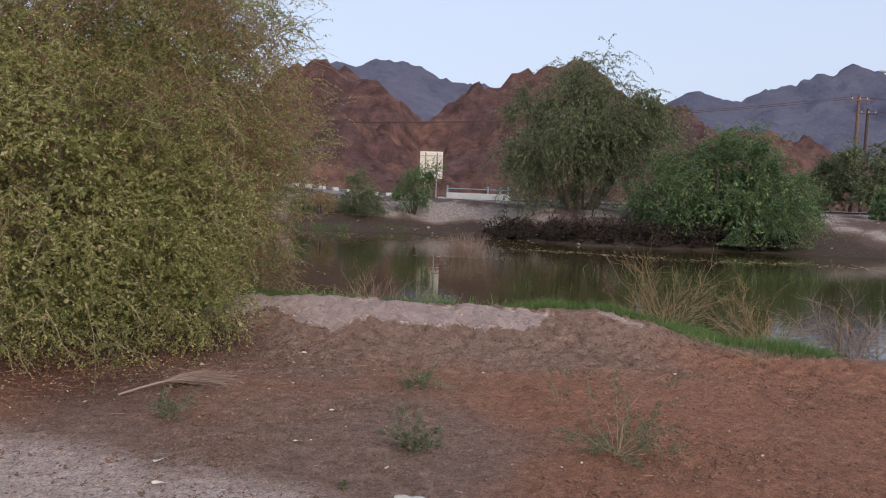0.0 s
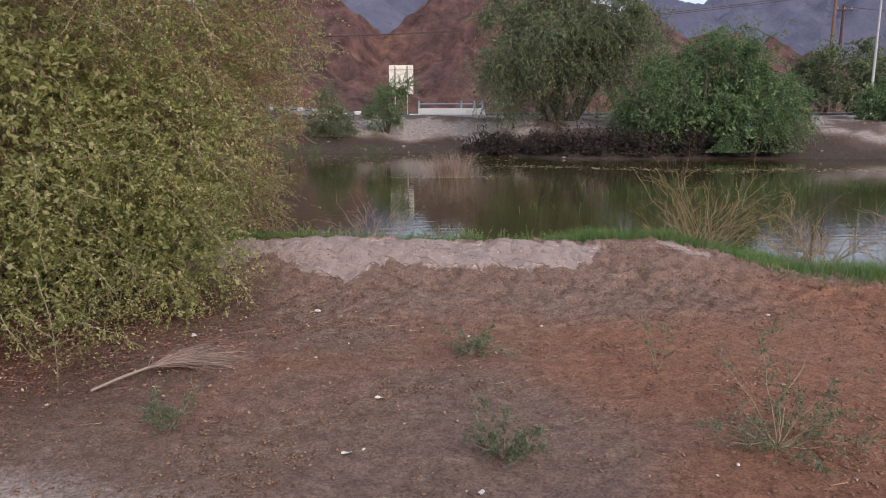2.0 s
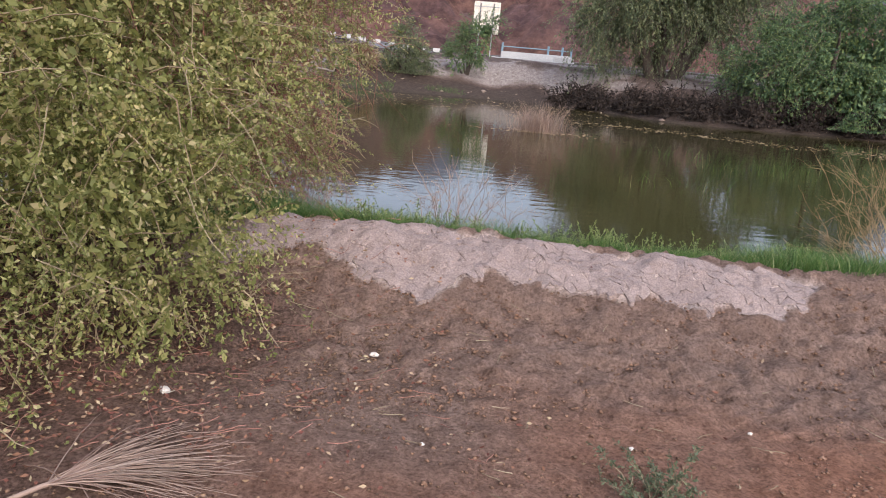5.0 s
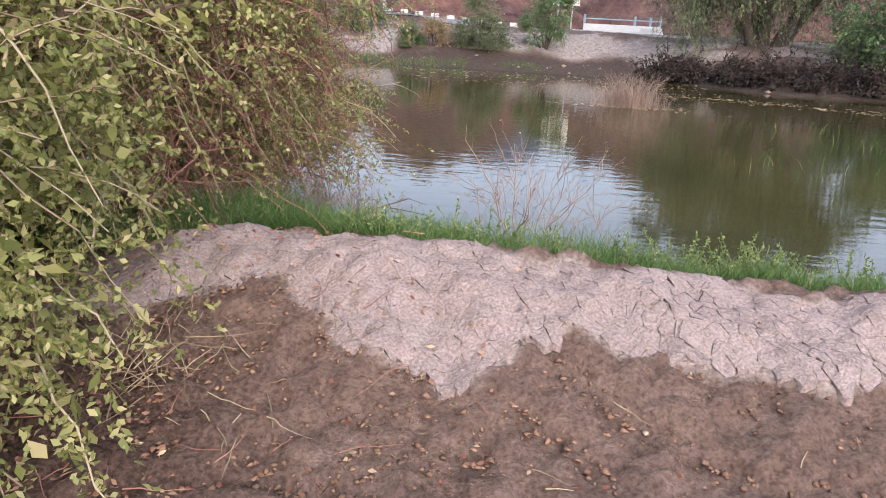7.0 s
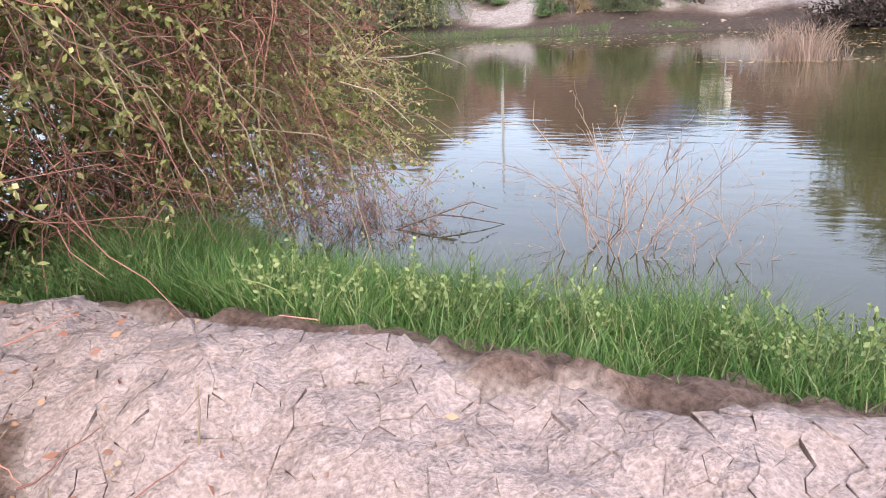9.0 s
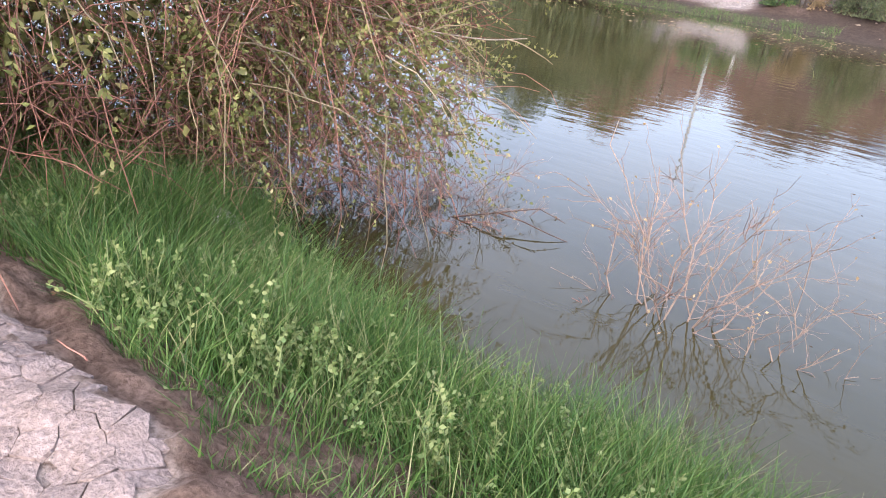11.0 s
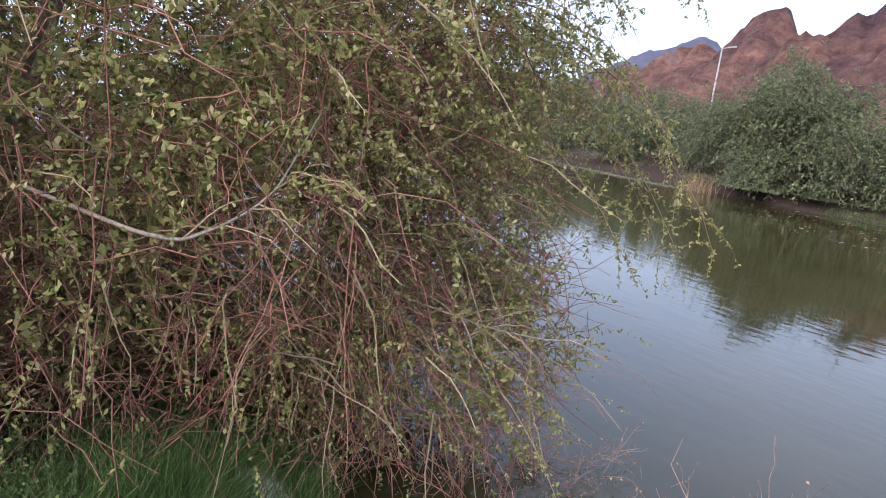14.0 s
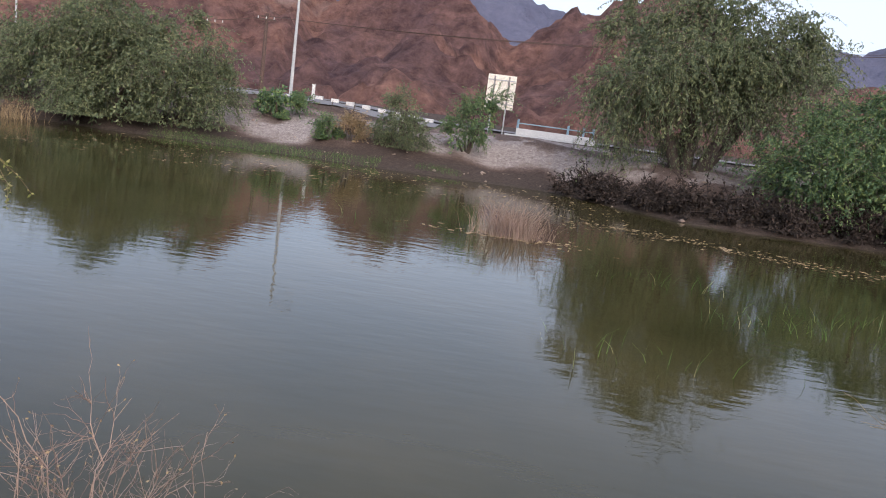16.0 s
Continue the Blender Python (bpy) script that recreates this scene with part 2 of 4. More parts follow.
def tubes(paths, radii, sides=4):
    """Tubes along many polylines of equal length. paths (n, k, 3), radii (n, k)."""
    n, k, _ = paths.shape
    d = unit(np.gradient(paths, axis=1))
    ref = np.where(np.abs(d[..., 2:3]) > 0.9, np.array([1.0, 0, 0]), np.array([0, 0, 1.0]))
    u = unit(np.cross(d, ref))
    v = np.cross(d, u)
    a = np.arange(sides) * 2 * np.pi / sides
    ring = u[:, :, None] * np.cos(a)[:, None] + v[:, :, None] * np.sin(a)[:, None]
    verts = (paths[:, :, None] + ring * radii[:, :, None, None]).reshape(-1, 3)
    i = np.arange(n)[:, None, None] * k * sides
    j = np.arange(k - 1)[None, :, None] * sides
    s, s2 = np.arange(sides), (np.arange(sides) + 1) % sides
    f = np.stack([i + j + s, i + j + s2, i + j + sides + s2, i + j + sides + s], -1).reshape(-1, 4)
    return verts, f


def leaf_quads(base, way, length, width, r=rng):
    """Folded four-cornered leaves from their stalk end along way."""
    n = len(base)
    way = unit(way)
    side = unit(np.cross(way, unit(r.normal(size=(n, 3)))))
    up = np.cross(side, way)
    length, width = np.broadcast_to(length, n)[:, None], np.broadcast_to(width, n)[:, None]
    mid = base + way * length * 0.55 + up * length * 0.08
    v = np.stack([base, mid + side * width / 2, base + way * length - up * length * 0.08, mid - side * width / 2], 1).reshape(-1, 3)
    return v, np.arange(4 * n).reshape(-1, 4)


def join(*pairs):
    vs, fs, o = [], [], 0
    for v, f in pairs:
        vs.append(v)
        fs.append(np.asarray(f) + o)
        o += len(v)
    return np.concatenate(vs), np.concatenate(fs)


def arcs(start, way, length, droop, k=6, wiggle=0.06, r=rng):
    """Polylines that set out along way and sag under their weight."""
    n = len(start)
    t = np.linspace(0, 1, k)[None, :, None]
    L = np.broadcast_to(length, n)[:, None, None]
    p = start[:, None] + unit(way)[:, None] * t * L
    p[..., 2] -= (np.broadcast_to(droop, n)[:, None] * (t[..., 0] ** 2) * L[..., 0])
    p += np.cumsum(r.normal(size=(n, k, 3)) * wiggle * L / k, axis=1) * (t > 0)
    return p


def lattice(x, y, seed):
    """Smooth value noise from -1 to 1 with unit cells."""
    table = np.random.default_rng(seed).uniform(-1, 1, (256, 256))
    xi, yi = np.floor(x).astype(int), np.floor(y).astype(int)
    fx, fy = x - xi, y - yi
    fx, fy = fx * fx * (3 - 2 * fx), fy * fy * (3 - 2 * fy)
    g = lambda i, j: table[(xi + i) % 256, (yi + j) % 256]
    return (g(0, 0) * (1 - fx) + g(1, 0) * fx) * (1 - fy) + (g(0, 1) * (1 - fx) + g(1, 1) * fx) * fy


def fbm(x, y, seed, octaves=5, gain=0.5):
    return sum(gain ** o * lattice(x * 2 ** o + 17.3 * o, y * 2 ** o - 9.1 * o, seed + o) for o in range(octaves))


def cells(x, y, seed):
    """Distance to the nearest cell border and a random height for each cell, in unit cells."""
    r = np.random.default_rng(seed)
    jx, jy, hz = r.uniform(0.1, 0.9, (128, 128)), r.uniform(0.1, 0.9, (128, 128)), r.uniform(0, 1, (128, 128))
    xi, yi = np.floor(x).astype(int), np.floor(y).astype(int)
    f1, f2, h = np.full(x.shape, 9.0), np.full(x.shape, 9.0), np.zeros(x.shape)
    for i in (-1, 0, 1):
        for j in (-1, 0, 1):
            a, b = (xi + i) % 128, (yi + j) % 128
            d = np.hypot(xi + i + jx[a, b] - x, yi + j + jy[a, b] - y)
            near = d < f1
            f2 = np.where(near, f1, np.minimum(f2, d))
            h = np.where(near, hz[a, b], h)
            f1 = np.where(near, d, f1)
    return f2 - f1, h


def step(a, b, x):
    t = np.clip((x - a) / (b - a), 0, 1)
    return t * t * (3 - 2 * t)


# ---- the lie of the land ----
def crest_height(x):
    return np.interp(x, [-3.6, -2.9, -2.4, -1.5, -0.5, 0.5, 1.2, 2.0, 2.7, 3.4], [0.05, 0.2, 0.43, 0.445, 0.405, 0.39, 0.39, 0.385, 0.18, 0.0])


def road_level(x):
    return 1.4 + 0.45 * step(-3, -11, x)


def grass_front(x):
    return np.interp(x, [-4.2, -2.6, -1.6, -0.6, 0.2, 1.0, 2.2, 3.6], [9.85, 9.52, 9.4, 9.32, 9.24, 9.16, 9.1, 9.3])


def crest_shape(x, y):
    return np.interp(y + 0.06 * lattice(x * 0.9, x * 0 + 3.3, 31), [7.5, 8.0, 8.3, 8.5, 8.66, 8.77, 8.87, 9.0, 9.13, 9.25, 9.37, 9.5, 9.65, 9.8, 10.1, 10.5], [0, 0.08, 0.22, 0.42, 0.6, 0.73, 0.84, 0.95, 1, 0.95, 0.82, 0.68, 0.53, 0.4, 0.18, 0])


def crust_front(x):
    """Where the pale crust begins on the slope that faces the walker."""
    y = np.interp(x, [-2.6, -2.35, -2.25, -2.15, -1.93, -1.6, -1.42, -1.2, -1.05, -0.97, -0.8, -0.62, 0.13, 0.81, 1.0, 1.3, 1.5, 1.7, 1.85, 2.05, 2.25, 2.4],
                  [8.62, 8.62, 8.74, 8.84, 8.83, 8.66, 8.5, 8.49, 8.57, 8.66, 8.72, 8.68, 8.67, 8.62, 8.7, 9.05, 9.15, 9.12, 8.95, 8.82, 8.8, 9.2])
    return y


def crust_mask(x, y):
    ragged = 0.085 * fbm(x * 5, y * 5, 41, 4)
    return step(-0.02, 0.025, y + ragged - crust_front(x)) * step(-2.85, -2.6, x + ragged) * (1 - step(2.25, 2.4, x)) * (1 - step(-0.13, -0.07, y - grass_front(x) + ragged))


def lumps(x, y):
    """The uneven swell of the dried crust."""
    return 0.04 * fbm(x * 3.2, y * 3.2, 73, 3) + 0.014 * fbm(x * 9, y * 9, 74, 3)


def land(x, y):
    x, y = np.asarray(x, float), np.asarray(y, float)
    near = y - np.interp(x, [-8, -4.6, -3.4, -2.5, 0, 2.6, 3.4, 4.4, 6, 9], [1.3, 1.0, 0.5, 0.2, 0, 0.1, -0.1, -0.75, -1.1, -1.2]) - 0.15 * lattice(x * 0.8, y * 0.3, 5)
    far = y - np.interp(x, [-60, -25, 2, 6, 30], [1.5, 0, 0, -4.2, -4.8]) - 0.5 * lattice(x * 0.25, y * 0.1, 6)
    z = np.interp(near, [9.5, 10.1, 10.65, 11.6, 13.6], [0, -0.09, -0.28, -0.52, -1.0])
    bank = np.interp(far, [30, 34, 35.5, 36.3, 37.5, 39.5, 41.5, 44], [-1.0, -0.8, -0.28, -0.1, 0.12, 0.85, 1.1, 1.3])
    z = np.where(y > 22, bank, z)
    z = z + (road_level(x) - 1.3) * step(39, 46, far)
    z = z + crest_height(x) * crest_shape(x, y)
    z = z + 0.45 * np.exp(-((x - 1.2) / 2.2) ** 2 - ((y - 40) / 1.3) ** 2)
    z = z + 0.018 * fbm(x * 0.8, y * 0.8, 11) + 0.1 * fbm(x * 0.5, y * 0.5, 12) * step(36, 38, far) * (1 - step(43, 45, far))
    return z


def spaced(a, b, first, last):
    """Places from a to b whose spacing grows from first to last."""
    out, p, d = [], a, first
    sign = 1 if b > a else -1
    while (b - p) * sign > d:
        p += sign * d
        out.append(p)
        d = min(d * 1.09, last)
    return out + [b]


def build_ground():
    xs = np.array(spaced(-36, -3500, 0.7, 900)[::-1] + spaced(-4.0, -36, 0.03, 0.45)[::-1] + list(np.arange(-4.0, 3.4, 0.03)) + list(np.arange(3.4, 4.4, 0.03)) + spaced(4.4, 40, 0.03, 0.5) + spaced(40, 3500, 0.7, 900))
    ys = np.array(spaced(3.2, -3500, 0.03, 900)[::-1] + list(np.arange(3.2, 7.8, 0.028)) + list(np.arange(7.8, 9.8, 0.022)) + list(np.arange(9.8, 10.3, 0.03)) + spaced(10.3, 33, 0.03, 0.8) + list(np.arange(33.3, 46, 0.3)) + spaced(46, 4000, 0.5, 900))
    X, Y = np.meshgrid(xs, ys)
    Z = land(X, Y)
    near = step(-1.0, 3.0, Y) * (1 - step(10.2, 10.6, Y)) * step(-5.5, -4, X) * (1 - step(4.4, 6, X))
    crust = crust_mask(X, Y)
    warp = 0.35 * fbm(X * 3, Y * 3, 51, 3)
    Z += near * crust * lumps(X, Y)
    rough = near * (1 - crust) * (0.3 + 0.7 * step(7.2, 8.0, Y))
    Z += rough * (0.03 * np.abs(fbm(X * 5, Y * 5, 71, 4)) + 0.03 * fbm(X * 14, Y * 14, 72, 3))
    pale = step(0.1, 0.5, fbm(X * 0.5, Y * 0.5, 81, 4) * 0.35 + 0.95 - np.hypot((X + 2.6) / 2.1, (Y - 4.2) / 1.7))
    b3, h3 = cells(X * 4.5 + warp, Y * 4.5 - warp, 63)
    Z -= near * pale * 0.012 * (1 - step(0.0, 0.10, b3))
    far = Y - np.interp(X, [-60, -25, 2, 6, 30], [1.5, 0, 0, -4.2, -4.8])
    white = 0.9 * step(37.4, 38.9, far + 1.4 * fbm(X * 0.35, Y * 0.35, 91, 4)) * (1 - step(45, 47, far)) * step(20, 30, Y) * (1 - 0.8 * step(41.5, 43, far) * step(-2, -4, X))
    white *= 0.45 + 0.55 * step(-0.45, 0.1, fbm(X * 0.8, Y * 0.8, 92, 4))
    mud = step(33, 34, far) * (1 - white)
    red = step(-0.5, 0.7, fbm(X * 0.45, Y * 0.45, 95, 4) + 0.9 * step(-0.6, 1.2, X) * (1 - step(7.0, 8.0, Y)) - 0.25) * (1 - step(7.6, 8.2, Y))
    red = np.maximum(red, step(1.8, 3.2, X) * (1 - step(8.3, 9.0, Y)))
    red = np.where(Y > 50, 0.7, red)
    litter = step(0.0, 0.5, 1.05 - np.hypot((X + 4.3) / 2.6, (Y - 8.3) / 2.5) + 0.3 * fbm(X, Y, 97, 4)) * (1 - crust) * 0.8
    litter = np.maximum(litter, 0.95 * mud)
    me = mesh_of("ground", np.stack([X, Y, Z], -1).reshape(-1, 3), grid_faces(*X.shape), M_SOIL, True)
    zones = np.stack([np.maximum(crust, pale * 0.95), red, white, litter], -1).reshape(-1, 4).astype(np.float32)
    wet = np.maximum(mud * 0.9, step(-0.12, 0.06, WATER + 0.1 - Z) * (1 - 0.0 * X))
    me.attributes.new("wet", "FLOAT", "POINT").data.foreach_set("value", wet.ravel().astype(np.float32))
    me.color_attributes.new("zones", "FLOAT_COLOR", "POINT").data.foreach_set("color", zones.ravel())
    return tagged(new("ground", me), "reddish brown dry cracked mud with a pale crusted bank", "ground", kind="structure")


def grid_faces(rows, cols):
    i = np.arange(rows * cols).reshape(rows, cols)
    return np.stack([i[:-1, :-1], i[:-1, 1:], i[1:, 1:], i[1:, :-1]], -1).reshape(-1, 4)


GROUND = build_ground()
wx, wy = np.meshgrid(np.linspace(-110, 70, 46), np.linspace(8.6, 40, 12))
tagged(mpart("water", np.stack([wx, wy, wx * 0 + WATER], -1).reshape(-1, 3), grid_faces(12, 46), M_WATER, None), "still murky olive pond with faint ripples", "pond", kind="structure")


# ---- hills ----
def build_hills(name, hills, x0, x1, y0, y1, d, base, material, label, rough):
    X, Y = np.meshgrid(np.arange(x0, x1, d), np.arange(y0, y1, d))
    Z = np.full(X.shape, -50.0)
    size = rough * 14
    wx, wy = X + size * 0.03 * fbm(X / size, Y / size, 201, 4), Y + size * 0.03 * fbm(X / size, Y / size, 211, 4)
    for hx, hy, hz, slope in hills:
        r = np.hypot(wx - hx, wy - hy)
        Z = np.maximum(Z, hz + 0.3 * rough - (slope + 0.12) * (np.sqrt(r * r + (0.06 * hz) ** 2) - 0.06 * hz))
    ridged = 1 - np.abs(fbm(X / size * 1.4, Y / size * 1.4, 221, 5, 0.55))
    Z = Z + rough * (ridged - 1.0) * 1.9 + rough * 0.5 * fbm(X / size * 4, Y / size * 4, 231, 5, 0.7) + rough * 0.3 * np.abs(fbm(X / size * 9, Y / size * 9, 241, 3, 0.7))
    gully = np.abs(fbm(X / size * 3.2 + 0.5 * fbm(X / size, Y / size, 251, 3), Y / size * 0.9, 252, 4, 0.5))
    Z = Z - rough * 1.5 * (0.35 - np.minimum(gully, 0.35)) * step(base, base + rough * 3, Z)
    Z = np.maximum(Z, base - 3)
    return tagged(mpart(name, np.stack([X, Y, Z], -1).reshape(-1, 3), grid_faces(*X.shape), material, None), label, "mountain", kind="structure")


NEAR_HILLS = [(-240, 175, 24, 0.4), (-190, 170, 20, 0.4), (-145, 170, 19, 0.45), (-125, 172, 25.5, 0.5), (-101, 170, 31.5, 0.6), (-87, 172, 28, 0.6),
              (-69, 168, 37, 0.62), (-55, 170, 30, 0.55), (-30, 170, 30.5, 0.55), (-22, 172, 29.5, 0.55), (-20, 140, 15, 0.3), (27, 170, 33, 0.55), (17, 171, 31, 0.55),
              (8, 168, 27, 0.6), (50, 170, 24, 0.45), (66, 165, 19, 0.4), (80, 165, 17.5, 0.35), (95, 170, 14, 0.3), (140, 175, 12, 0.25), (10, 135, 14, 0.35)]
FAR_HILLS = [(-330, 690, 110, 0.45), (-96, 700, 119, 0.4), (-54, 700, 132, 0.5), (0, 700, 109, 0.3), (35, 705, 108, 0.35), (130, 720, 80, 0.3), (241, 700, 110, 0.5), (268, 705, 104, 0.4),
             (326, 700, 117, 0.45), (352, 700, 126, 0.5), (394, 700, 137, 0.45), (470, 710, 130, 0.4), (-200, 710, 95, 0.35), (-520, 680, 105, 0.4)]
build_hills("mountain_1", NEAR_HILLS, -330, 260, 92, 230, 1.25, 1.5, M_RED, "bare reddish brown rocky hills", 3.0)
build_hills("mountain_2", FAR_HILLS, -900, 900, 480, 900, 6, 0, M_HAZED, "distant jagged mountains coloured blue-grey for haze", 6.0)


# ---- trees and bushes ----
def shell_points(lobes, n, r, inner=0.55, floor=None):
    """Points in the outer part of a crown made of ellipsoid lobes, and the outward way at each."""
    c = np.array([l[:3] for l in lobes])
    s = np.array([l[3:6] for l in lobes])
    w = (s[:, 0] * s[:, 1] * s[:, 2]) ** 0.67
    k = r.choice(len(lobes), n, p=w / w.sum())
    d = unit(r.normal(size=(n, 3)))
    rad = inner + (1 - inner) * r.random(n) ** 0.6
    rad = rad * (1 + 0.16 * lattice(d[:, 0] * 3 + 5 * k, d[:, 1] * 3 + d[:, 2] * 3, 301) + 0.10 * lattice(d[:, 0] * 8, d[:, 1] * 8 + d[:, 2] * 8 + k, 302))
    p = c[k] + d * s[k] * rad[:, None]
    deep = np.min(np.linalg.norm((p[:, None] - c[None]) / s[None], axis=2), axis=1)
    keep = deep > inner * 0.95
    if floor is not None:
        keep &= p[:, 2] > floor
    return p[keep], d[keep]


def leaves_on(paths, per, length, width, r, hang=0.2, start=1):
    """Leaves set along twigs."""
    n, k, _ = paths.shape
    d = unit(np.gradient(paths, axis=1))
    i = r.integers(0, n, n * per)
    t = r.uniform(start, k - 1.001, n * per)
    j = t.astype(int)
    f = (t - j)[:, None]
    base = paths[i, j] * (1 - f) + paths[i, j + 1] * f
    way = d[i, j] * 0.6 + r.normal(size=(n * per, 3)) * 0.75
    way[:, 2] -= hang
    return leaf_quads(base, way, length * r.uniform(0.6, 1.25, n * per), width * r.uniform(0.7, 1.2, n * per), r)


def limb_set(root, foot, ends, r0, material, rise, name="branch", sides=7):
    """Bent tapering limbs from the foot to each end, each a part."""
    for e in ends:
        t = np.linspace(0, 1, 9)[:, None]
        foot, e = np.array(foot, float), np.array(e, float)
        mid = (foot + e) / 2 + np.array([0, 0, rise]) + rng.normal(size=3) * 0.12
        p = foot * (1 - t) ** 2 + 2 * mid * t * (1 - t) + e * t * t + rng.normal(size=(9, 3)) * 0.025 * t
        v, f = tubes(p[None], (r0 * (1 - 0.85 * t[:, 0]))[None], sides)
        mpart(name, v, f, material, root, smooth=True)


def clump_twigs(lobes, count, size, per, droop, r, floor):
    """Twigs that spray out from the hearts of many separate clumps set over a crown of ellipsoid lobes."""
    c, s = np.array([l[:3] for l in lobes]), np.array([l[3:6] for l in lobes])
    w = (s[:, 0] * s[:, 1] * s[:, 2]) ** 0.67
    k = r.choice(len(lobes), count, p=w / w.sum())
    d = unit(r.normal(size=(count, 3)) + np.array([0, 0, 0.15]))
    heart = c[k] + d * s[k] * r.uniform(0.55, 1.06, count)[:, None]
    rad = size * r.uniform(0.5, 1.4, count)
    i = np.repeat(np.arange(count), per)
    start = heart[i] + r.normal(size=(len(i), 3)) * (rad[i] * 0.33)[:, None]
    way = unit(r.normal(size=(len(i), 3))) + d[i] * 0.7 + np.array([0, 0, 0.15])
    paths = arcs(start, way, rad[i] * r.uniform(0.6, 1.5, len(i)), droop, 5, 0.15, r)
    paths[..., 2] = np.maximum(paths[..., 2], floor)
    return paths


def broad_tree(at, lobes, n, leaf, material, label, category="tree", trunk=0.22, droop=0.5, twig=0.7, per=14, seed=1, limbs=7, name="tree", hang=0.5):
    r = np.random.default_rng(seed)
    root = thing(name, at, label, category)
    paths = clump_twigs(lobes, max(n // 58, 7), twig * 0.95, 58, droop, r, 0.06)
    mpart("crown", *leaves_on(paths, int(per * 1.75), leaf * 0.66, leaf * 0.25, r, hang, 0), material, root, kind="stuff")
    mpart("twig", *tubes(paths[::3], np.linspace(0.012, 0.004, 5)[None].repeat(len(paths[::3]), 0), 3), M_DARKBARK, root, kind="stuff")
    p, d = shell_points([(*l[:3], *(0.7 * v for v in l[3:])) for l in lobes], n // 4, r, 0.3, 0.1)
    heart = arcs(p, d + r.normal(size=d.shape) * 0.8, twig * 0.7, droop, 5, 0.1, r)
    mpart("crown", *leaves_on(heart, 9, leaf * 1.2, leaf * 0.55, r, hang, 0), material, root, kind="stuff")
    ends = [tuple(p[i] * np.array([1.05, 1.05, 1.05])) for i in r.choice(len(p), limbs, replace=False)]
    limb_set(root, (0, 0, -0.25), ends, trunk, M_DARKBARK, 0.5)
    v, f = tubes(np.array([[(0, 0, -0.4), (0.03, 0.02, 0.3), (0.0, 0.05, 0.9), (0.1, 0.0, 1.6)]], float), np.array([[1.3, 1.0, 0.85, 0.5]]) * trunk, 9)
    mpart("trunk", v, f, M_DARKBARK, root, smooth=True)
    return root


def on_land(x, y):
    return (x, y, float(land(x, y)))


broad_tree((6.9, 37.6, 0.25), [(-0.4, 0, 5.2, 3.6, 3.0, 2.9), (1.8, 0.3, 5.0, 2.6, 2.6, 2.2), (-2.7, -0.5, 3.5, 1.7, 2.2, 2.2), (-0.4, 0, 3.6, 2.6, 2.4, 1.9), (2.9, 0, 4.2, 1.5, 2, 1.8), (0.2, 0, 6.9, 1.6, 1.8, 1.0), (3.2, 0, 6.2, 1.2, 1.4, 0.7)],
           4600, 0.165, M_FAR, "tall drooping grey-green tree on the muddy far bank", trunk=0.3, droop=0.6, twig=1.2, seed=3, hang=1.0)
broad_tree((12.3, 33.6, 0.0), [(0, 0, 2.4, 3.6, 2.4, 2.0), (0.8, 0, 3.4, 2.3, 2.0, 1.3), (-2.3, 0, 1.6, 2.1, 2.0, 1.5), (2.4, 0, 1.8, 1.8, 2.0, 1.7), (0.5, -1.0, 1.2, 3.0, 1.8, 1.1)],
           4400, 0.165, M_FRESH, "broad bright green tree hanging over the water", trunk=0.2, droop=0.7, twig=0.9, seed=4)
broad_tree((-4.2, 38.6, 0.4), [(0, 0, 1.2, 1.15, 1.0, 1.2), (0.5, 0, 0.7, 0.8, 0.8, 0.7), (-0.7, 0, 0.8, 0.5, 0.6, 0.8)], 800, 0.11, M_FAR, "small green bush on the pale far bank", "bush", 0.07, 0.4, 0.5, 12, 5, 4, "bush")
broad_tree((-1.5, 39.0, 0.5), [(0.4, 0, 1.6, 0.7, 0.7, 1.2), (-0.55, 0, 0.9, 0.4, 0.5, 1.0)], 600, 0.11, M_FRESH, "slender green bush beside the road sign", "bush", 0.06, 0.3, 0.5, 12, 6, 4, "bush")
broad_tree((-15.7, 37.4, 0.2), [(0, 0, 2.5, 4.0, 2.6, 2.3), (-0.4, 0, 3.6, 2.8, 2.2, 1.5), (2.6, 0, 1.6, 2.2, 2.0, 1.6), (-2.4, 0, 1.8, 2.6, 2.2, 1.9), (0, -1.2, 1.0, 3.4, 1.6, 1.1)],
           4400, 0.165, M_FAR, "rounded dense green tree at the pond's edge", trunk=0.2, droop=0.6, twig=0.9, seed=7)
broad_tree((-26, 38.6, 0.2), [(0, 0, 2.0, 4.5, 2.4, 2.0), (-4, 0, 2.0, 4.0, 2.4, 1.9), (3.5, 0, 1.8, 3, 2, 1.6), (-9, 0, 2.0, 4.5, 2.6, 2.2)],
           4600, 0.17, M_FAR, "long dark green thicket along the far bank", "thicket", 0.18, 0.6, 0.9, 14, 8, 7, "thicket")
broad_tree((-10.2, 40.5, 0.9), [(0, 0, 0.7, 1.3, 0.9, 0.75)], 330, 0.16, M_FRESH, "low bright green bush below the lamp post", "bush", 0.05, 0.3, 0.45, 12, 9, 3, "bush")
broad_tree((22.8, 37.0, 0.5), [(0, 0, 1.3, 1.7, 1.3, 1.3)], 900, 0.18, M_FRESH, "round green bush beside the far muddy shore", "bush", 0.07, 0.4, 0.5, 12, 10, 4, "bush")
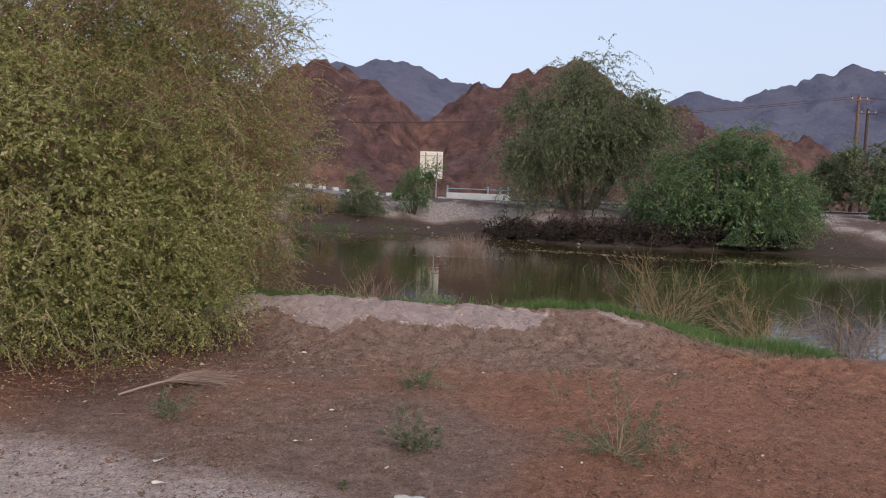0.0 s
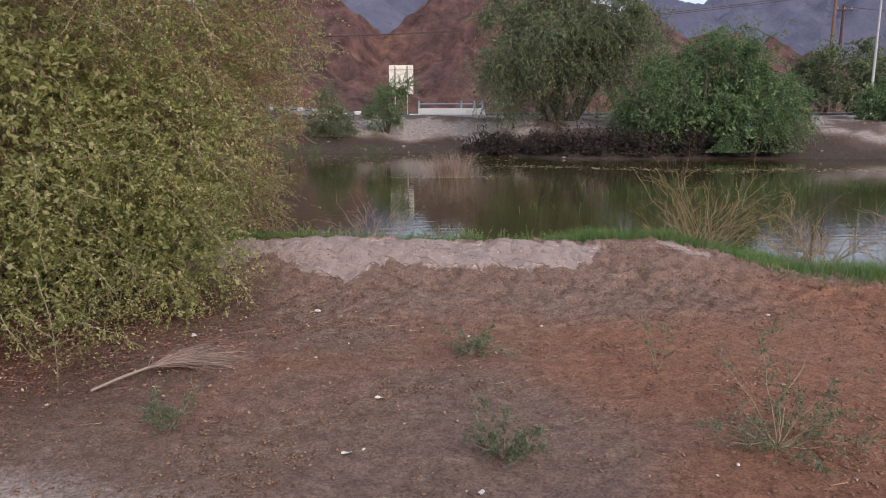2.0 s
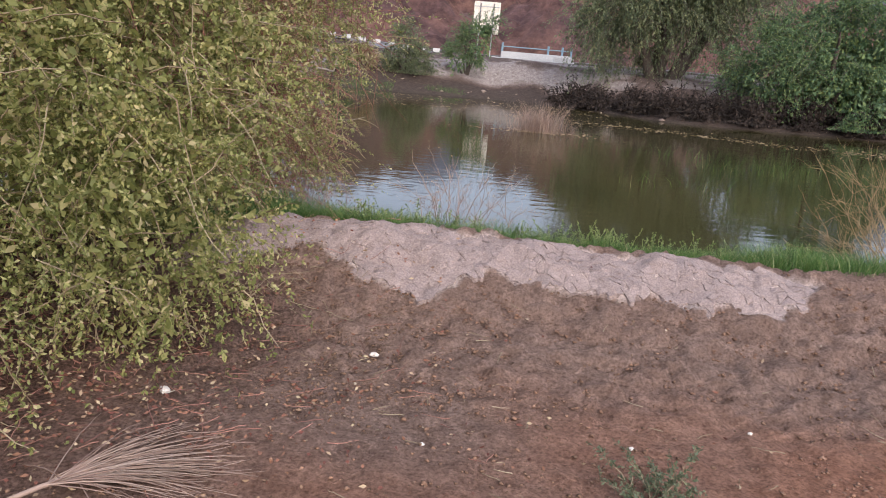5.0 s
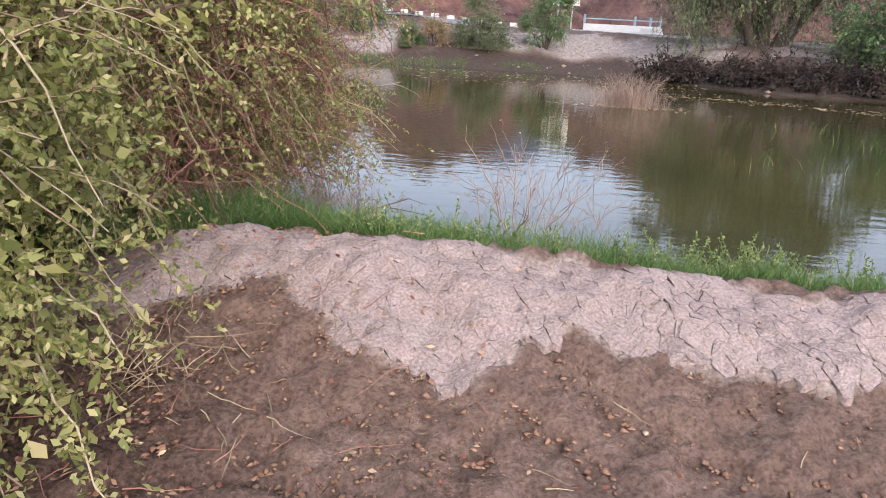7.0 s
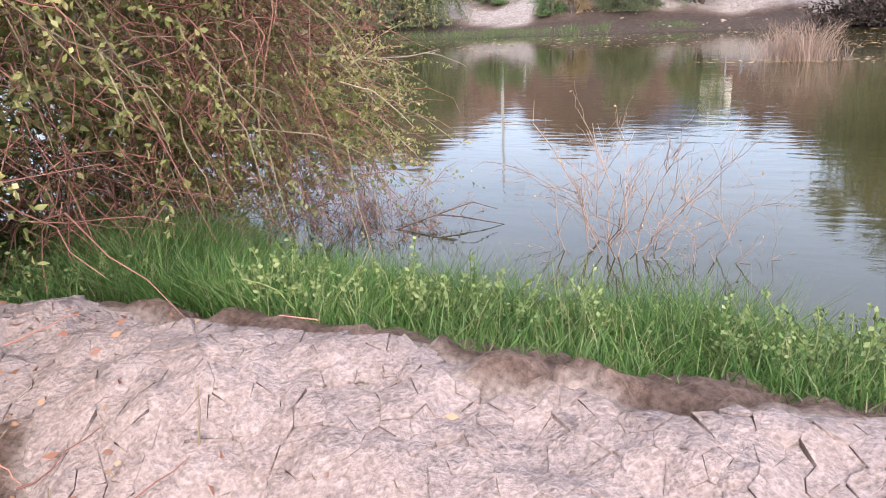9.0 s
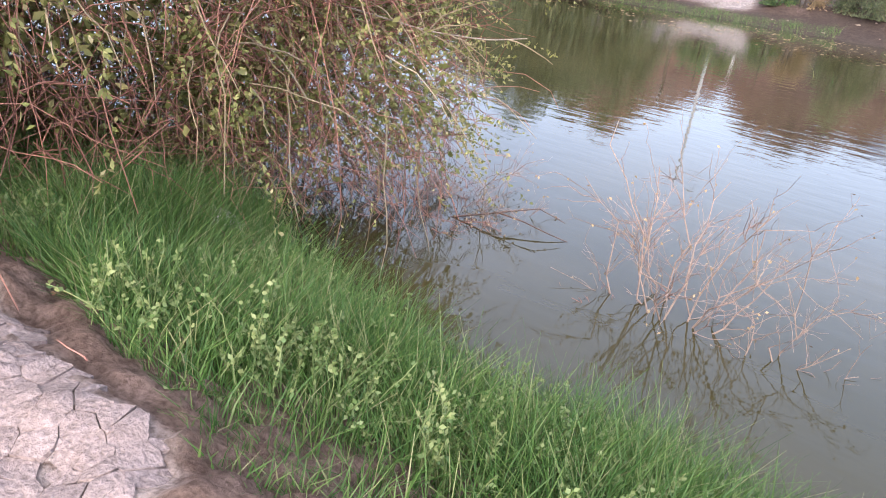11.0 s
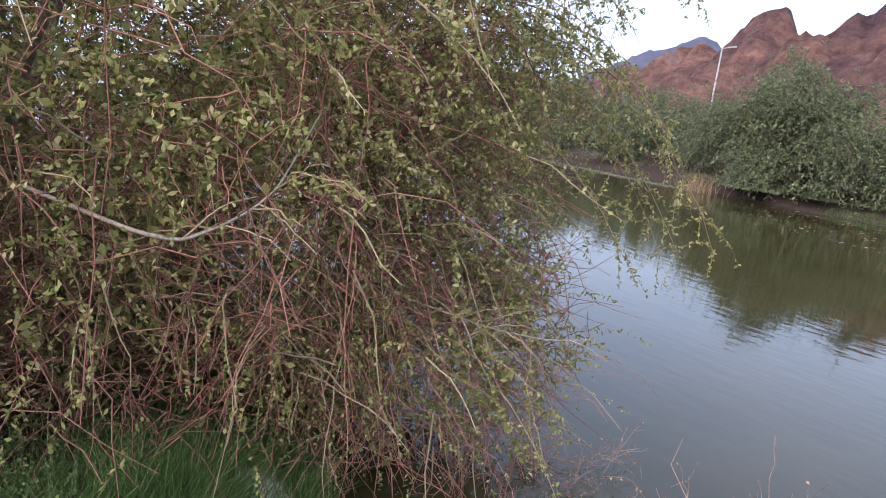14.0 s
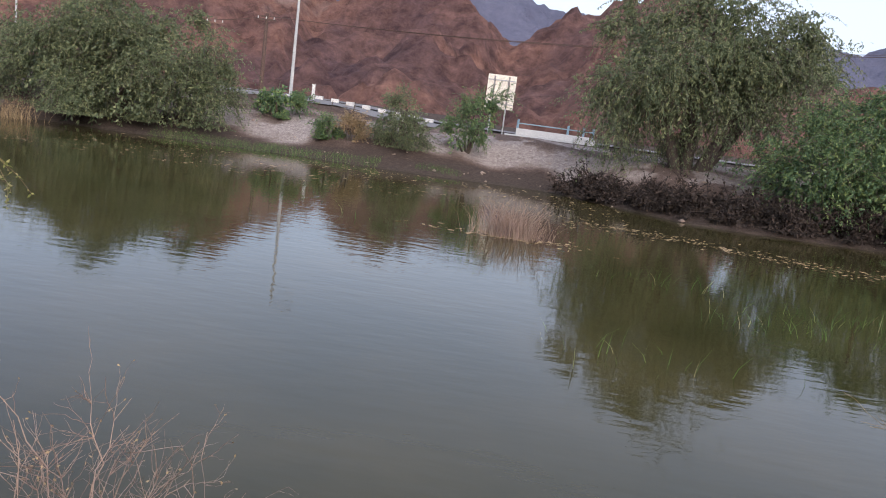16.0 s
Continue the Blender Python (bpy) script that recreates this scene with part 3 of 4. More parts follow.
broad_tree((34, 56, 1.3), [(0, 0, 2.5, 5, 3, 2.4), (7, 2, 2.5, 5, 3, 2.6), (-5, 3, 2.0, 4, 3, 1.9)], 2600, 0.34, M_FAR, "dusky grey-green grove behind the road", "thicket", 0.2, 0.5, 1.0, 12, 11, 6, "thicket")


def near_tree():
    r = np.random.default_rng(21)
    root = thing("tree", (-5.0, 9.4, 0.0), "large overhanging olive-green tree drooping to ground and water", "tree")
    o = np.array([-5.0, 9.4, 0.0])
    lobes = [(0.75, -1.75, 1.5, 2.0, 1.75, 1.9), (1.0, 0.6, 2.6, 2.3, 2.4, 2.4), (0.6, 2.2, 1.2, 1.7, 1.4, 1.6), (-2.0, -0.4, 2.2, 2.5, 3.0, 2.6), (0.2, 0.2, 4.3, 2.5, 2.5, 1.7), (1.25, 1.35, 1.0, 1.35, 1.35, 1.25), (2.45, -1.55, 0.75, 0.5, 0.65, 0.55), (2.3, -1.2, 1.4, 0.6, 0.8, 0.7), (1.7, 2.2, 0.55, 0.95, 0.95, 0.75)]
    p, d = shell_points(lobes, 34000, r, 0.6, 0.0)
    world_p = p + o
    seen = (world_p[:, 0] > -7.2) & (world_p[:, 2] > land(world_p[:, 0], world_p[:, 1]).clip(WATER) + 0.08 + 0.35 * step(-3.6, -2.8, world_p[:, 0]) * step(8.0, 9.0, world_p[:, 1]))
    hollow = lattice(p[:, 0] * 2.1 + p[:, 2] * 0.8, p[:, 1] * 2.1, 311) + lattice(p[:, 2] * 2.2, p[:, 0] * 1.1 + p[:, 1] * 1.5, 312)
    seen &= hollow > -0.32 - 0.5 * r.random(len(p)) - 0.25 * (p[:, 1] > 0.3)
    p, d = p[seen], d[seen]
    way = d * 0.6 + r.normal(size=d.shape) * 0.6
    paths = arcs(p, way, 0.42 * r.uniform(0.4, 1.4, len(p)), 0.28, 6, 0.2, r)
    low = p[:, 2] < 1.45
    wet = low & (p[:, 1] > 0.3)
    green = paths[~(wet & (r.random(len(p)) < 0.5))]
    mpart("crown", *leaves_on(green, 31, 0.0265, 0.0135, r, 0.1, 0), M_LEAF, root, "small olive and yellow-green leaves", kind="stuff")
    rad = np.linspace(0.0055, 0.002, 6)[None]
    mpart("twig", *tubes(paths[::4], rad.repeat(len(paths[::4]), 0) * 0.9, 3), M_TWIG, root, "thin pale brown twigs", kind="stuff")
    inner_p, inner_d = shell_points([(*l[:3], *(0.72 * v for v in l[3:])) for l in lobes], 13000, r, 0.4, 0.25)
    mpart("crown", *leaves_on(arcs(inner_p, inner_d + r.normal(size=inner_p.shape) * 0.8, 0.4, 0.3, 5, 0.1, r), 9, 0.062, 0.03, r, 0.1, 0), M_LEAF, root, "inner shaded leaves", kind="stuff")
    q, qd = shell_points(lobes[1:3] + lobes[5:6] + lobes[8:], 15000, r, 0.55, -0.1)
    tangle = arcs(q, qd * 0.4 + r.normal(size=q.shape), 0.45 * r.uniform(0.4, 1.4, len(q)), 0.2, 5, 0.3, r)
    mpart("twig", *tubes(tangle, np.linspace(0.0032, 0.0013, 5)[None].repeat(len(q), 0), 3), M_REDTWIG, root, "tangle of fine reddish twigs", kind="stuff")
    ends = [(1.6, -2.0, 2.6), (2.6, -0.8, 2.2), (2.4, 0.8, 3.4), (2.2, 2.0, 1.9), (0.8, 3.2, 1.3), (0.4, -2.8, 2.0), (-2.5, -1.5, 3.0), (-3, 1, 3.2), (0.3, 0.4, 5.2), (1.4, 1.2, 4.6), (1.2, -1.2, 4.4), (-0.5, 2.6, 3.0), (2.7, -0.2, 1.3), (2.0, 1.4, 0.9)]
    limb_set(root, (0, 0, -0.1), ends, 0.06, M_BARK, 0.7)
    v, f = tubes(np.array([[(0, 0, -0.3), (0.05, 0.0, 0.3), (0.0, 0.1, 0.8), (0.15, 0.1, 1.5)]], float), np.array([[0.24, 0.18, 0.15, 0.1]]), 10)
    mpart("trunk", v, f, M_BARK, root, smooth=True)
    # leafy sprays that hang out over the water, and wisps against the sky
    n = 26
    s = np.stack([r.uniform(1.7, 2.3, n), r.uniform(1.7, 2.7, n), r.uniform(2.0, 4.2, n)], -1)
    w = np.stack([r.uniform(0.2, 0.6, n), r.uniform(0.2, 0.7, n), r.uniform(-0.1, 0.5, n)], -1)
    s[:6] = [(2.0, 2.5, 2.25), (1.95, 2.6, 2.15), (2.1, 2.3, 2.3), (1.9, 2.7, 2.0), (2.0, 2.4, 1.9), (1.8, 2.2, 2.5)]
    w[:6] = [(0.55, 0.75, 0.1), (0.45, 0.8, 0.0), (0.6, 0.6, 0.1), (0.4, 0.7, 0.0), (0.3, 0.5, 0.0), (0.6, 0.9, 0.3)]
    s[6:13] = np.stack([r.uniform(1.2, 1.6, 7), r.uniform(2.2, 2.8, 7), r.uniform(2.0, 2.9, 7)], -1)
    w[6:13] = np.stack([r.uniform(0.4, 0.8, 7), r.uniform(0.5, 0.9, 7), r.uniform(0.1, 0.6, 7)], -1)
    spray = arcs(s, w, np.r_[[1.25, 1.15, 1.2, 1.0, 0.9, 1.2], r.uniform(1.0, 1.5, 7), r.uniform(0.4, 0.9, n - 13)], np.r_[np.full(6, 0.8), np.full(n - 6, 0.5)], 10, 0.16, r)
    side = arcs(spray[:, 1:].reshape(-1, 3)[np.repeat(np.arange(n * 9), 3)], r.normal(size=(n * 27, 3)) + np.array([0.3, 0.2, -0.35]), 0.2 * r.uniform(0.4, 1.4, n * 27), 0.5, 6, 0.15, r)
    mpart("spray", *join(tubes(spray, np.linspace(0.005, 0.0015, 10)[None].repeat(n, 0), 4), tubes(side, np.linspace(0.002, 0.001, 6)[None].repeat(len(side), 0), 3)), M_TWIG, root, kind="stuff")
    mpart("crown", *leaves_on(side, 20, 0.028, 0.014, r, 0.2, 0), M_LEAF, root, kind="stuff")
    return root


near_tree()


# ---- dead shrubs in the water ----
def dead_shrub(at, n, height, spread, seed, label, name="dead_shrub", material=None, group="dead shrubs at the pond", lean=(0, 0), thick=0.0036):
    r = np.random.default_rng(seed)
    material = material or M_DEAD
    root = thing(name, at, label, "shrub", group)
    s = r.normal(size=(n, 3)) * np.array([0.10, 0.08, 0]) * spread
    s[:, 2] = -0.25
    a = r.uniform(0, 2 * np.pi, n)
    w = np.stack([np.cos(a) * spread + lean[0], np.sin(a) * spread * 0.7 + lean[1], r.uniform(0.7, 1.6, n)], -1)
    L = (height + 0.25) * r.uniform(0.55, 1.15, n)
    main = arcs(s, w, L, 0.1, 9, 0.34, r)
    for i in range(n):
        v, f = tubes(main[i:i + 1], (thick * np.linspace(1.4, 0.35, 9))[None], 5)
        mpart("stem", v, f, material, root, smooth=True)
    k = n * 9
    i, j = r.integers(0, n, k), r.integers(3, 8, k)
    side = arcs(main[i, j], unit(main[i, j] - main[i, j - 1]) + r.normal(size=(k, 3)) * 0.5, height * r.uniform(0.15, 0.5, k), 0.05, 6, 0.2, r)
    fine_i, fine_j = r.integers(0, k, k * 2), r.integers(2, 6, k * 2)
    fine = arcs(side[fine_i, fine_j], unit(side[fine_i, 5] - side[fine_i, 0]) + r.normal(size=(k * 2, 3)) * 0.6, height * r.uniform(0.06, 0.2, k * 2), 0.0, 4, 0.2, r)
    mpart("twig", *join(tubes(side, (thick * np.linspace(0.5, 0.25, 6))[None].repeat(k, 0), 3), tubes(fine, (thick * np.linspace(0.28, 0.16, 4))[None].repeat(2 * k, 0), 3)), material, root, kind="stuff")
    tips = fine[r.random(len(fine)) < 0.42][:, -1]
    mpart("seed_head", *leaf_quads(tips, r.normal(size=tips.shape), 0.02, 0.012, r), M_STRAW, root, "dry brown seed heads", kind="stuff")
    return root


dead_shrub((-1.07, 11.93, WATER), 14, 0.78, 0.6, 31, "leafless pinkish dead shrub standing in shallow water", thick=0.0044)
dead_shrub((-0.69, 11.88, WATER), 5, 0.62, 0.45, 32, "small leafless dead shrub leaning over the water", lean=(0.45, 0.15))
dead_shrub((-1.12, 11.9, WATER), 8, 0.28, 1.5, 40, "low dark dead twigs spread at the waterline", material=M_REDTWIG)
dead_shrub((3.5, 12.1, WATER), 34, 1.15, 0.75, 33, "leafless yellowish shrub with small buds beside grass", material=M_STRAW, thick=0.005)
dead_shrub((4.65, 11.2, WATER), 28, 0.9, 0.9, 34, "spreading leafless yellowish shrub at the water's edge", material=M_STRAW, thick=0.005)
dead_shrub((5.6, 10.4, WATER), 34, 0.8, 0.9, 35, "grey leafless shrub thicket standing in the water", material=M_DEAD, thick=0.005)
dead_shrub((-2.9, 12.1, WATER), 50, 0.42, 1.6, 36, "fine dark reddish dead twigs dipping into the pond", material=M_REDTWIG, lean=(0.4, 0.1), thick=0.0032)


# ---- reeds and grass ----
def blades(base, height, width, lean, r, k=3):
    """Grass blades: two bent quads each."""
    n = len(base)
    a = r.uniform(0, 2 * np.pi, n)
    side = np.stack([np.cos(a), np.sin(a), a * 0], -1) * np.broadcast_to(width, n)[:, None] / 2
    b = r.uniform(0, 2 * np.pi, n)
    bend = np.stack([np.cos(b), np.sin(b), b * 0], -1) * (np.broadcast_to(height, n) * lean * r.uniform(0.2, 1.3, n))[:, None]
    up = np.zeros((n, 3))
    up[:, 2] = np.broadcast_to(height, n)
    mid, tip = base + up * 0.55 + bend * 0.35, base + up * 0.95 + bend
    v = np.stack([base - side, base + side, mid + side * 0.8, mid - side * 0.8, tip + side * 0.15, tip - side * 0.15], 1).reshape(-1, 3)
    i = np.arange(n)[:, None] * 6
    f = np.stack([i + np.array([0, 1, 2, 3]), i + np.array([3, 2, 4, 5])], 1).reshape(-1, 4)
    return v, f


def grass_belt(x0, x1, n, seed, label, front, back, h0, h1, material=None):
    r = np.random.default_rng(seed)
    x = r.uniform(x0, x1, n)
    t = r.random(n)
    y = front(x) * (1 - t) + back(x) * t + 0.12 * fbm(x * 2, t * 3, 401, 3)
    keep = r.random(n) < 0.35 + 0.65 * step(-0.5, 0.3, fbm(x * 1.7, y * 1.7, 402, 3)) 
    x, y, t = x[keep], y[keep], t[keep]
    z = np.maximum(land(x, y), WATER - 0.03)
    h = (h0 + (h1 - h0) * r.random(len(x))) * (0.5 + 0.7 * np.sqrt(t)) * (0.85 + 0.4 * lattice(x * 1.5, y * 1.5, 403)) * (1 + 0.28 * step(-1.0, -2.2, x) * (y < 20))
    ob = mpart("grass", *blades(np.stack([x, y, z - 0.02], -1), h, r.uniform(0.0022, 0.005, len(x)), 0.7, r), material or M_GRASS, None)
    return tagged(ob, label, "grass", kind="stuff")


grass_belt(-4.2, 3.6, 130000, 41, "lush green grass along the near water's edge", grass_front,
           lambda x: 10.6 + np.interp(x, [-4.2, -3.4, -2.5], [0.8, 0.45, 0.15]), 0.12, 0.33)
grass_belt(2.4, 4.6, 13000, 42, "bright green grass where the bank meets water", lambda x: np.interp(x, [2.4, 3.3, 5.4], [9.6, 8.4, 8.9]), lambda x: np.interp(x, [2.4, 5.4], [11.3, 9.9]), 0.14, 0.32)


def weeds():
    r = np.random.default_rng(43)
    n = 1900
    heart = np.stack([r.uniform(-3.4, 1.5, 110), r.uniform(9.5, 10.55, 110)], -1)
    c = np.concatenate([heart[r.integers(0, 110, n)] + r.normal(size=(n, 2)) * 0.06, np.zeros((n, 1))], 1)
    c[:, 2] = land(c[:, 0], c[:, 1]) - 0.02
    s = arcs(c, np.array([[0, 0, 1.0]]) + r.normal(size=(n, 3)) * 0.25, r.uniform(0.19, 0.36, n), 0.25, 6, 0.1, r)
    v, f = join(tubes(s, np.full((n, 6), 0.0018), 3), leaves_on(s, 15, 0.017, 0.011, r, 0.0, 2))
    tagged(mpart("weed", v, f, M_CLOVER, None), "small-leaved green weeds among the grass", "weed", kind="stuff")


weeds()


def reed_clump(at, n, h, spread, seed, label, material):
    r = np.random.default_rng(seed)
    b = r.normal(size=(n, 3)) * np.array([spread, spread * 0.45, 0])
    b[:, 2] = -0.1
    ob = mpart("reed_clump", *blades(b, h * r.uniform(0.5, 1.2, n), 0.009, 0.75, r), material, None)
    ob.matrix_world = pose(*at)
    return tagged(ob, label, "reeds", "reeds in the pond", "stuff")


reed_clump((0.72, 23.7, WATER), 620, 0.82, 0.32, 51, "dry pinkish-brown reed clump in the pond", M_DEAD)
reed_clump((-18.2, 34.6, WATER), 260, 0.9, 0.5, 52, "dry brown reed clump by the far bank", M_STRAW)
for i, (x0, y0, n) in enumerate([(4.6, 19.0, 60), (6.2, 20.0, 70), (7.6, 19.0, 60), (9.3, 20.2, 80), (2.2, 16.5, 22), (-1.7, 23.0, 14), (3.2, 21.0, 40), (11, 20.5, 70)]):
    reed_clump((x0, y0, WATER), n, 0.34, 0.7, 60 + i, "thin green sedge standing in the water", M_GRASS)



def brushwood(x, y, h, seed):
    """A low mass of dead branches and hanging dead leaves at the foot of the far trees, its dark colour standing in
    for the shade there too.
    """
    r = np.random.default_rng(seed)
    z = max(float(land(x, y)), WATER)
    root = thing("brushwood", (x, y, z), "dead brushwood beneath the far trees, darkened for their shade", "brushwood", "brushwood under the far trees")
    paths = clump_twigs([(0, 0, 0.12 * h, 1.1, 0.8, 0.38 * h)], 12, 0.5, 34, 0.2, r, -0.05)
    mpart("twig", *tubes(paths, np.linspace(0.014, 0.005, 5)[None].repeat(len(paths), 0), 3), M_SHADE_BRUSH, root, kind="stuff")
    mpart("dead_foliage", *leaves_on(paths, 7, 0.13, 0.06, r, 0.6, 0), M_SHADE_BRUSH, root, "dark brown dead leaves", kind="stuff")


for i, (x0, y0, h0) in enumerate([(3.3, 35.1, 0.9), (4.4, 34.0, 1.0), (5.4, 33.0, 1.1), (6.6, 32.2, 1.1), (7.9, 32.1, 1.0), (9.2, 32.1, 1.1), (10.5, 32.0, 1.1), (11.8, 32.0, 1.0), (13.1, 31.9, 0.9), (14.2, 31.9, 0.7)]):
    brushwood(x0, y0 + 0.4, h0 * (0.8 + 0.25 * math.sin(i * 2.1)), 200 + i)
dead_shrub((-2.75, 12.3, WATER), 34, 0.5, 1.2, 39, "fine pale pink dead twigs at the tree's edge", lean=(0.5, 0.1), thick=0.0032)


# ---- far bank: road, sign, lamps, poles ----
def build_road():
    X, Y = np.meshgrid(np.linspace(-160, 120, 120), np.linspace(47.6, 54.6, 8))
    Z = road_level(X) + 0.05 - 0.006 * np.abs(Y - 51.1) + 0.06
    top = np.stack([X, Y, Z], -1).reshape(-1, 3)
    ob = mpart("road", np.concatenate([top, top - np.array([0, 0, 0.35])]), np.concatenate([grid_faces(8, 120), grid_faces(8, 120)[:, ::-1] + len(top)]), M_ASPHALT, None)
    return tagged(ob, "grey weathered asphalt road on the far bank", "road", kind="structure")


build_road()
gx, gy = np.meshgrid(np.linspace(-60, -3.5, 60), np.linspace(43.6, 47.9, 12))
gz = land(gx, gy) + 0.03 + 0.03 * fbm(gx * 1.2, gy * 1.2, 141, 3)
tagged(mpart("pavement", np.stack([gx, gy, gz], -1).reshape(-1, 3), grid_faces(12, 60), M_ASPHALT, None), "grey gravelled shoulder beside the road", "road shoulder", kind="structure")


def road_sign():
    root = thing("road_sign", (-0.77, 46.0, 1.25), "blank cream sheet-metal sign on two steel posts", "sign", turn=-6)
    part("panel", box((1.42, 0.04, 1.66), (0, 0.05, 2.18), 0.015), M_PANEL, root)
    for x in (-0.36, 0.36):
        part("post", rod(0.035, 0.035, 3.05, 10, (x, 0, -0.15)), M_STEEL, root)
    for x in (-0.36, 0.36):
        part("brace", box((0.07, 0.05, 1.5), (x, -0.005, 2.18), 0.008), M_POLE, root, "dark vertical stiffening brace")
    for z in (1.6, 2.75):
        part("brace", box((1.36, 0.035, 0.05), (0, 0.012, z), 0.006), M_STEEL, root)


road_sign()


def lamp_post(x, y, top, turn):
    z = float(land(x, y)) if y < 47 else float(road_level(np.array(x)))
    root = thing("street_lamp", (x, y, z), "tall pale galvanised street lamp with a flat head", "street lamp", "lamps along the road", turn)
    h = top - z
    part("base_plate", box((0.42, 0.42, 0.12), (0, 0, 0.03), 0.02), M_CONCRETE, root)
    part("pole", rod(0.09, 0.05, h, 12), M_STEEL, root)
    part("arm", rod(0.035, 0.03, 0.7, 8, (0, 0, h - 0.05), (0, 80, 0)), M_STEEL, root)
    part("lamp_head", box((0.62, 0.22, 0.1), (0.85, 0, h + 0.08), 0.03, (0, -8, 0)), M_STEEL, root)


lamp_post(-11.5, 46.3, 8.6, 20)
lamp_post(-36.8, 60.0, 8.9, 10)
lamp_post(28.0, 46.3, 10.2, 160)


def utility_pole(x, y, top, label, material):
    z = float(road_level(np.array(x)))
    root = thing("utility_pole", (x, y, z - 0.2), label, "utility pole", "utility poles behind the road")
    h = top - z + 0.2
    part("pole", rod(0.16, 0.11, h, 12), material, root)
    part("crossarm", box((1.5, 0.1, 0.12), (0, -0.14, h - 0.45), 0.01), material, root)
    for dx in (-0.6, 0.0, 0.6):
        part("insulator", rod(0.045, 0.03, 0.16, 8, (dx, -0.14, h - 0.39)), M_CONCRETE, root)
    return np.array([x, y - 0.14, top - 0.2])


M_BROWNPOLE = mottled("brown_pole", (0.12, 0.07, 0.055), (0.22, 0.13, 0.10), 4, 0.9, 40, 0.004)
pole_a = utility_pole(33.2, 60, 10.9, "tall reddish brown wooden utility pole", M_BROWNPOLE)
pole_b = utility_pole(36.0, 63.5, 10.3, "dark tarred wooden utility pole", M_POLE)
pole_c = utility_pole(-18.9, 62, 7.4, "dark tarred wooden utility pole", M_POLE)
pole_d = utility_pole(-23.6, 64, 6.9, "reddish brown weathered utility pole", M_BROWNPOLE)


def wire(a, b, sag):
    t = np.linspace(0, 1, 25)[:, None]
    p = a * (1 - t) + b * t
    p[:, 2] -= sag * 4 * (t * (1 - t))[:, 0]
    tagged(mpart("power_line", *tubes(p[None], np.full((1, 25), 0.022), 5), M_POLE, None), "thin dark sagging overhead power line", "cable", "power lines")


for dx in (-0.6, 0.6):
    wire(pole_a + np.array([dx, 0, 0]), pole_c + np.array([dx, 0, 0]), 1.0)
wire(pole_a, np.array([75.0, 62.0, 11.0]), 0.8)
wire(pole_b, np.array([78.0, 66.0, 9.8]), 0.8)
wire(pole_c, pole_d, 0.1)


def roadside():
    block = None
    for i in range(9):
        x = -10.2 + 0.85 * i
        m = pose(x, 47.1 + 0.05 * math.sin(i * 2.3), float(road_level(np.array(x))) + 0.1, 0, 0, 6 * math.sin(i * 1.7))
        if block is None:
            block = tagged(part("kerb_block", box((0.4, 0.25, 0.24), (0, 0, 0.0), 0.03), M_CONCRETE, None), "weathered white concrete block at the road's edge", "kerb block", "blocks along the road")
            block.matrix_world = m
        else:
            copy_thing(block, m)
    post = thing("marker_post", (-10.1, 45.6, 1.7), "short pale concrete marker post", "marker post")
    part("post", box((0.14, 0.14, 0.9), (0, 0, 0.4), 0.02), M_CONCRETE, post)
    part("cap", box((0.17, 0.17, 0.05), (0, 0, 0.87), 0.01), M_CONCRETE, post)
    wall = thing("culvert_wall", (2.0, 47.0, 1.3), "low pale concrete culvert wall with blue posts", "low wall")
    part("footing", box((4.6, 0.8, 0.3), (0, -0.2, 0.0), 0.03), M_CONCRETE, wall)
    part("parapet", box((3.9, 0.3, 0.34), (0.2, 0.35, 0.32), 0.03), M_CONCRETE, wall)
    part("parapet", box((1.1, 0.3, 0.3), (1.7, -0.4, 0.25), 0.03), M_CONCRETE, wall)
    for x in (-1.7, 0.9, 1.7, 2.2):
        part("post", rod(0.06, 0.06, 0.85, 8, (x, 0.6, 0.1)), M_BLUEPAINT, wall, "blue painted steel post")
    part("rail", rod(0.03, 0.03, 4.0, 8, (-1.75, 0.6, 0.75), (0, 90, 0)), M_BLUEPAINT, wall, "blue painted rail")


roadside()


def far_rocks():
    r = np.random.default_rng(71)
    n = 420
    x = r.uniform(-14, 24, n)
    y = r.uniform(35.6, 46, n) - np.interp(x, [2, 6], [0, 4])
    c = np.stack([x, y, land(x, y)], -1)
    tagged(mpart("rubble", *clods(c, r.uniform(0.03, 0.11, n) * r.uniform(0.4, 1.3, n), r), M_CRUSTBIT, None), "pale grey rubble strewn over the far bank", "rubble", kind="stuff")


def clods(c, size, r):
    """Rough eight-sided lumps."""
    n = len(c)
    o = np.array([[1, 0, 0], [0, 1, 0], [-1, 0, 0], [0, -1, 0], [0, 0, 0.5], [0, 0, -0.6]], float)
    v = o[None] * r.uniform(0.55, 1.3, (n, 6, 1)) + r.normal(size=(n, 6, 3)) * 0.18
    a = r.uniform(0, 2 * np.pi, n)
    rot = np.stack([np.cos(a), -np.sin(a), np.sin(a), np.cos(a)], -1).reshape(n, 2, 2)
    v[..., :2] = np.einsum("nij,nkj->nki", rot, v[..., :2])
    v = (v * np.asarray(size)[:, None, None] + c[:, None]).reshape(-1, 3)
    f = np.array([[0, 1, 4], [1, 2, 4], [2, 3, 4], [3, 0, 4], [1, 0, 5], [2, 1, 5], [3, 2, 5], [0, 3, 5]])
    return v, (f[None] + np.arange(n)[:, None, None] * 6).reshape(-1, 3)


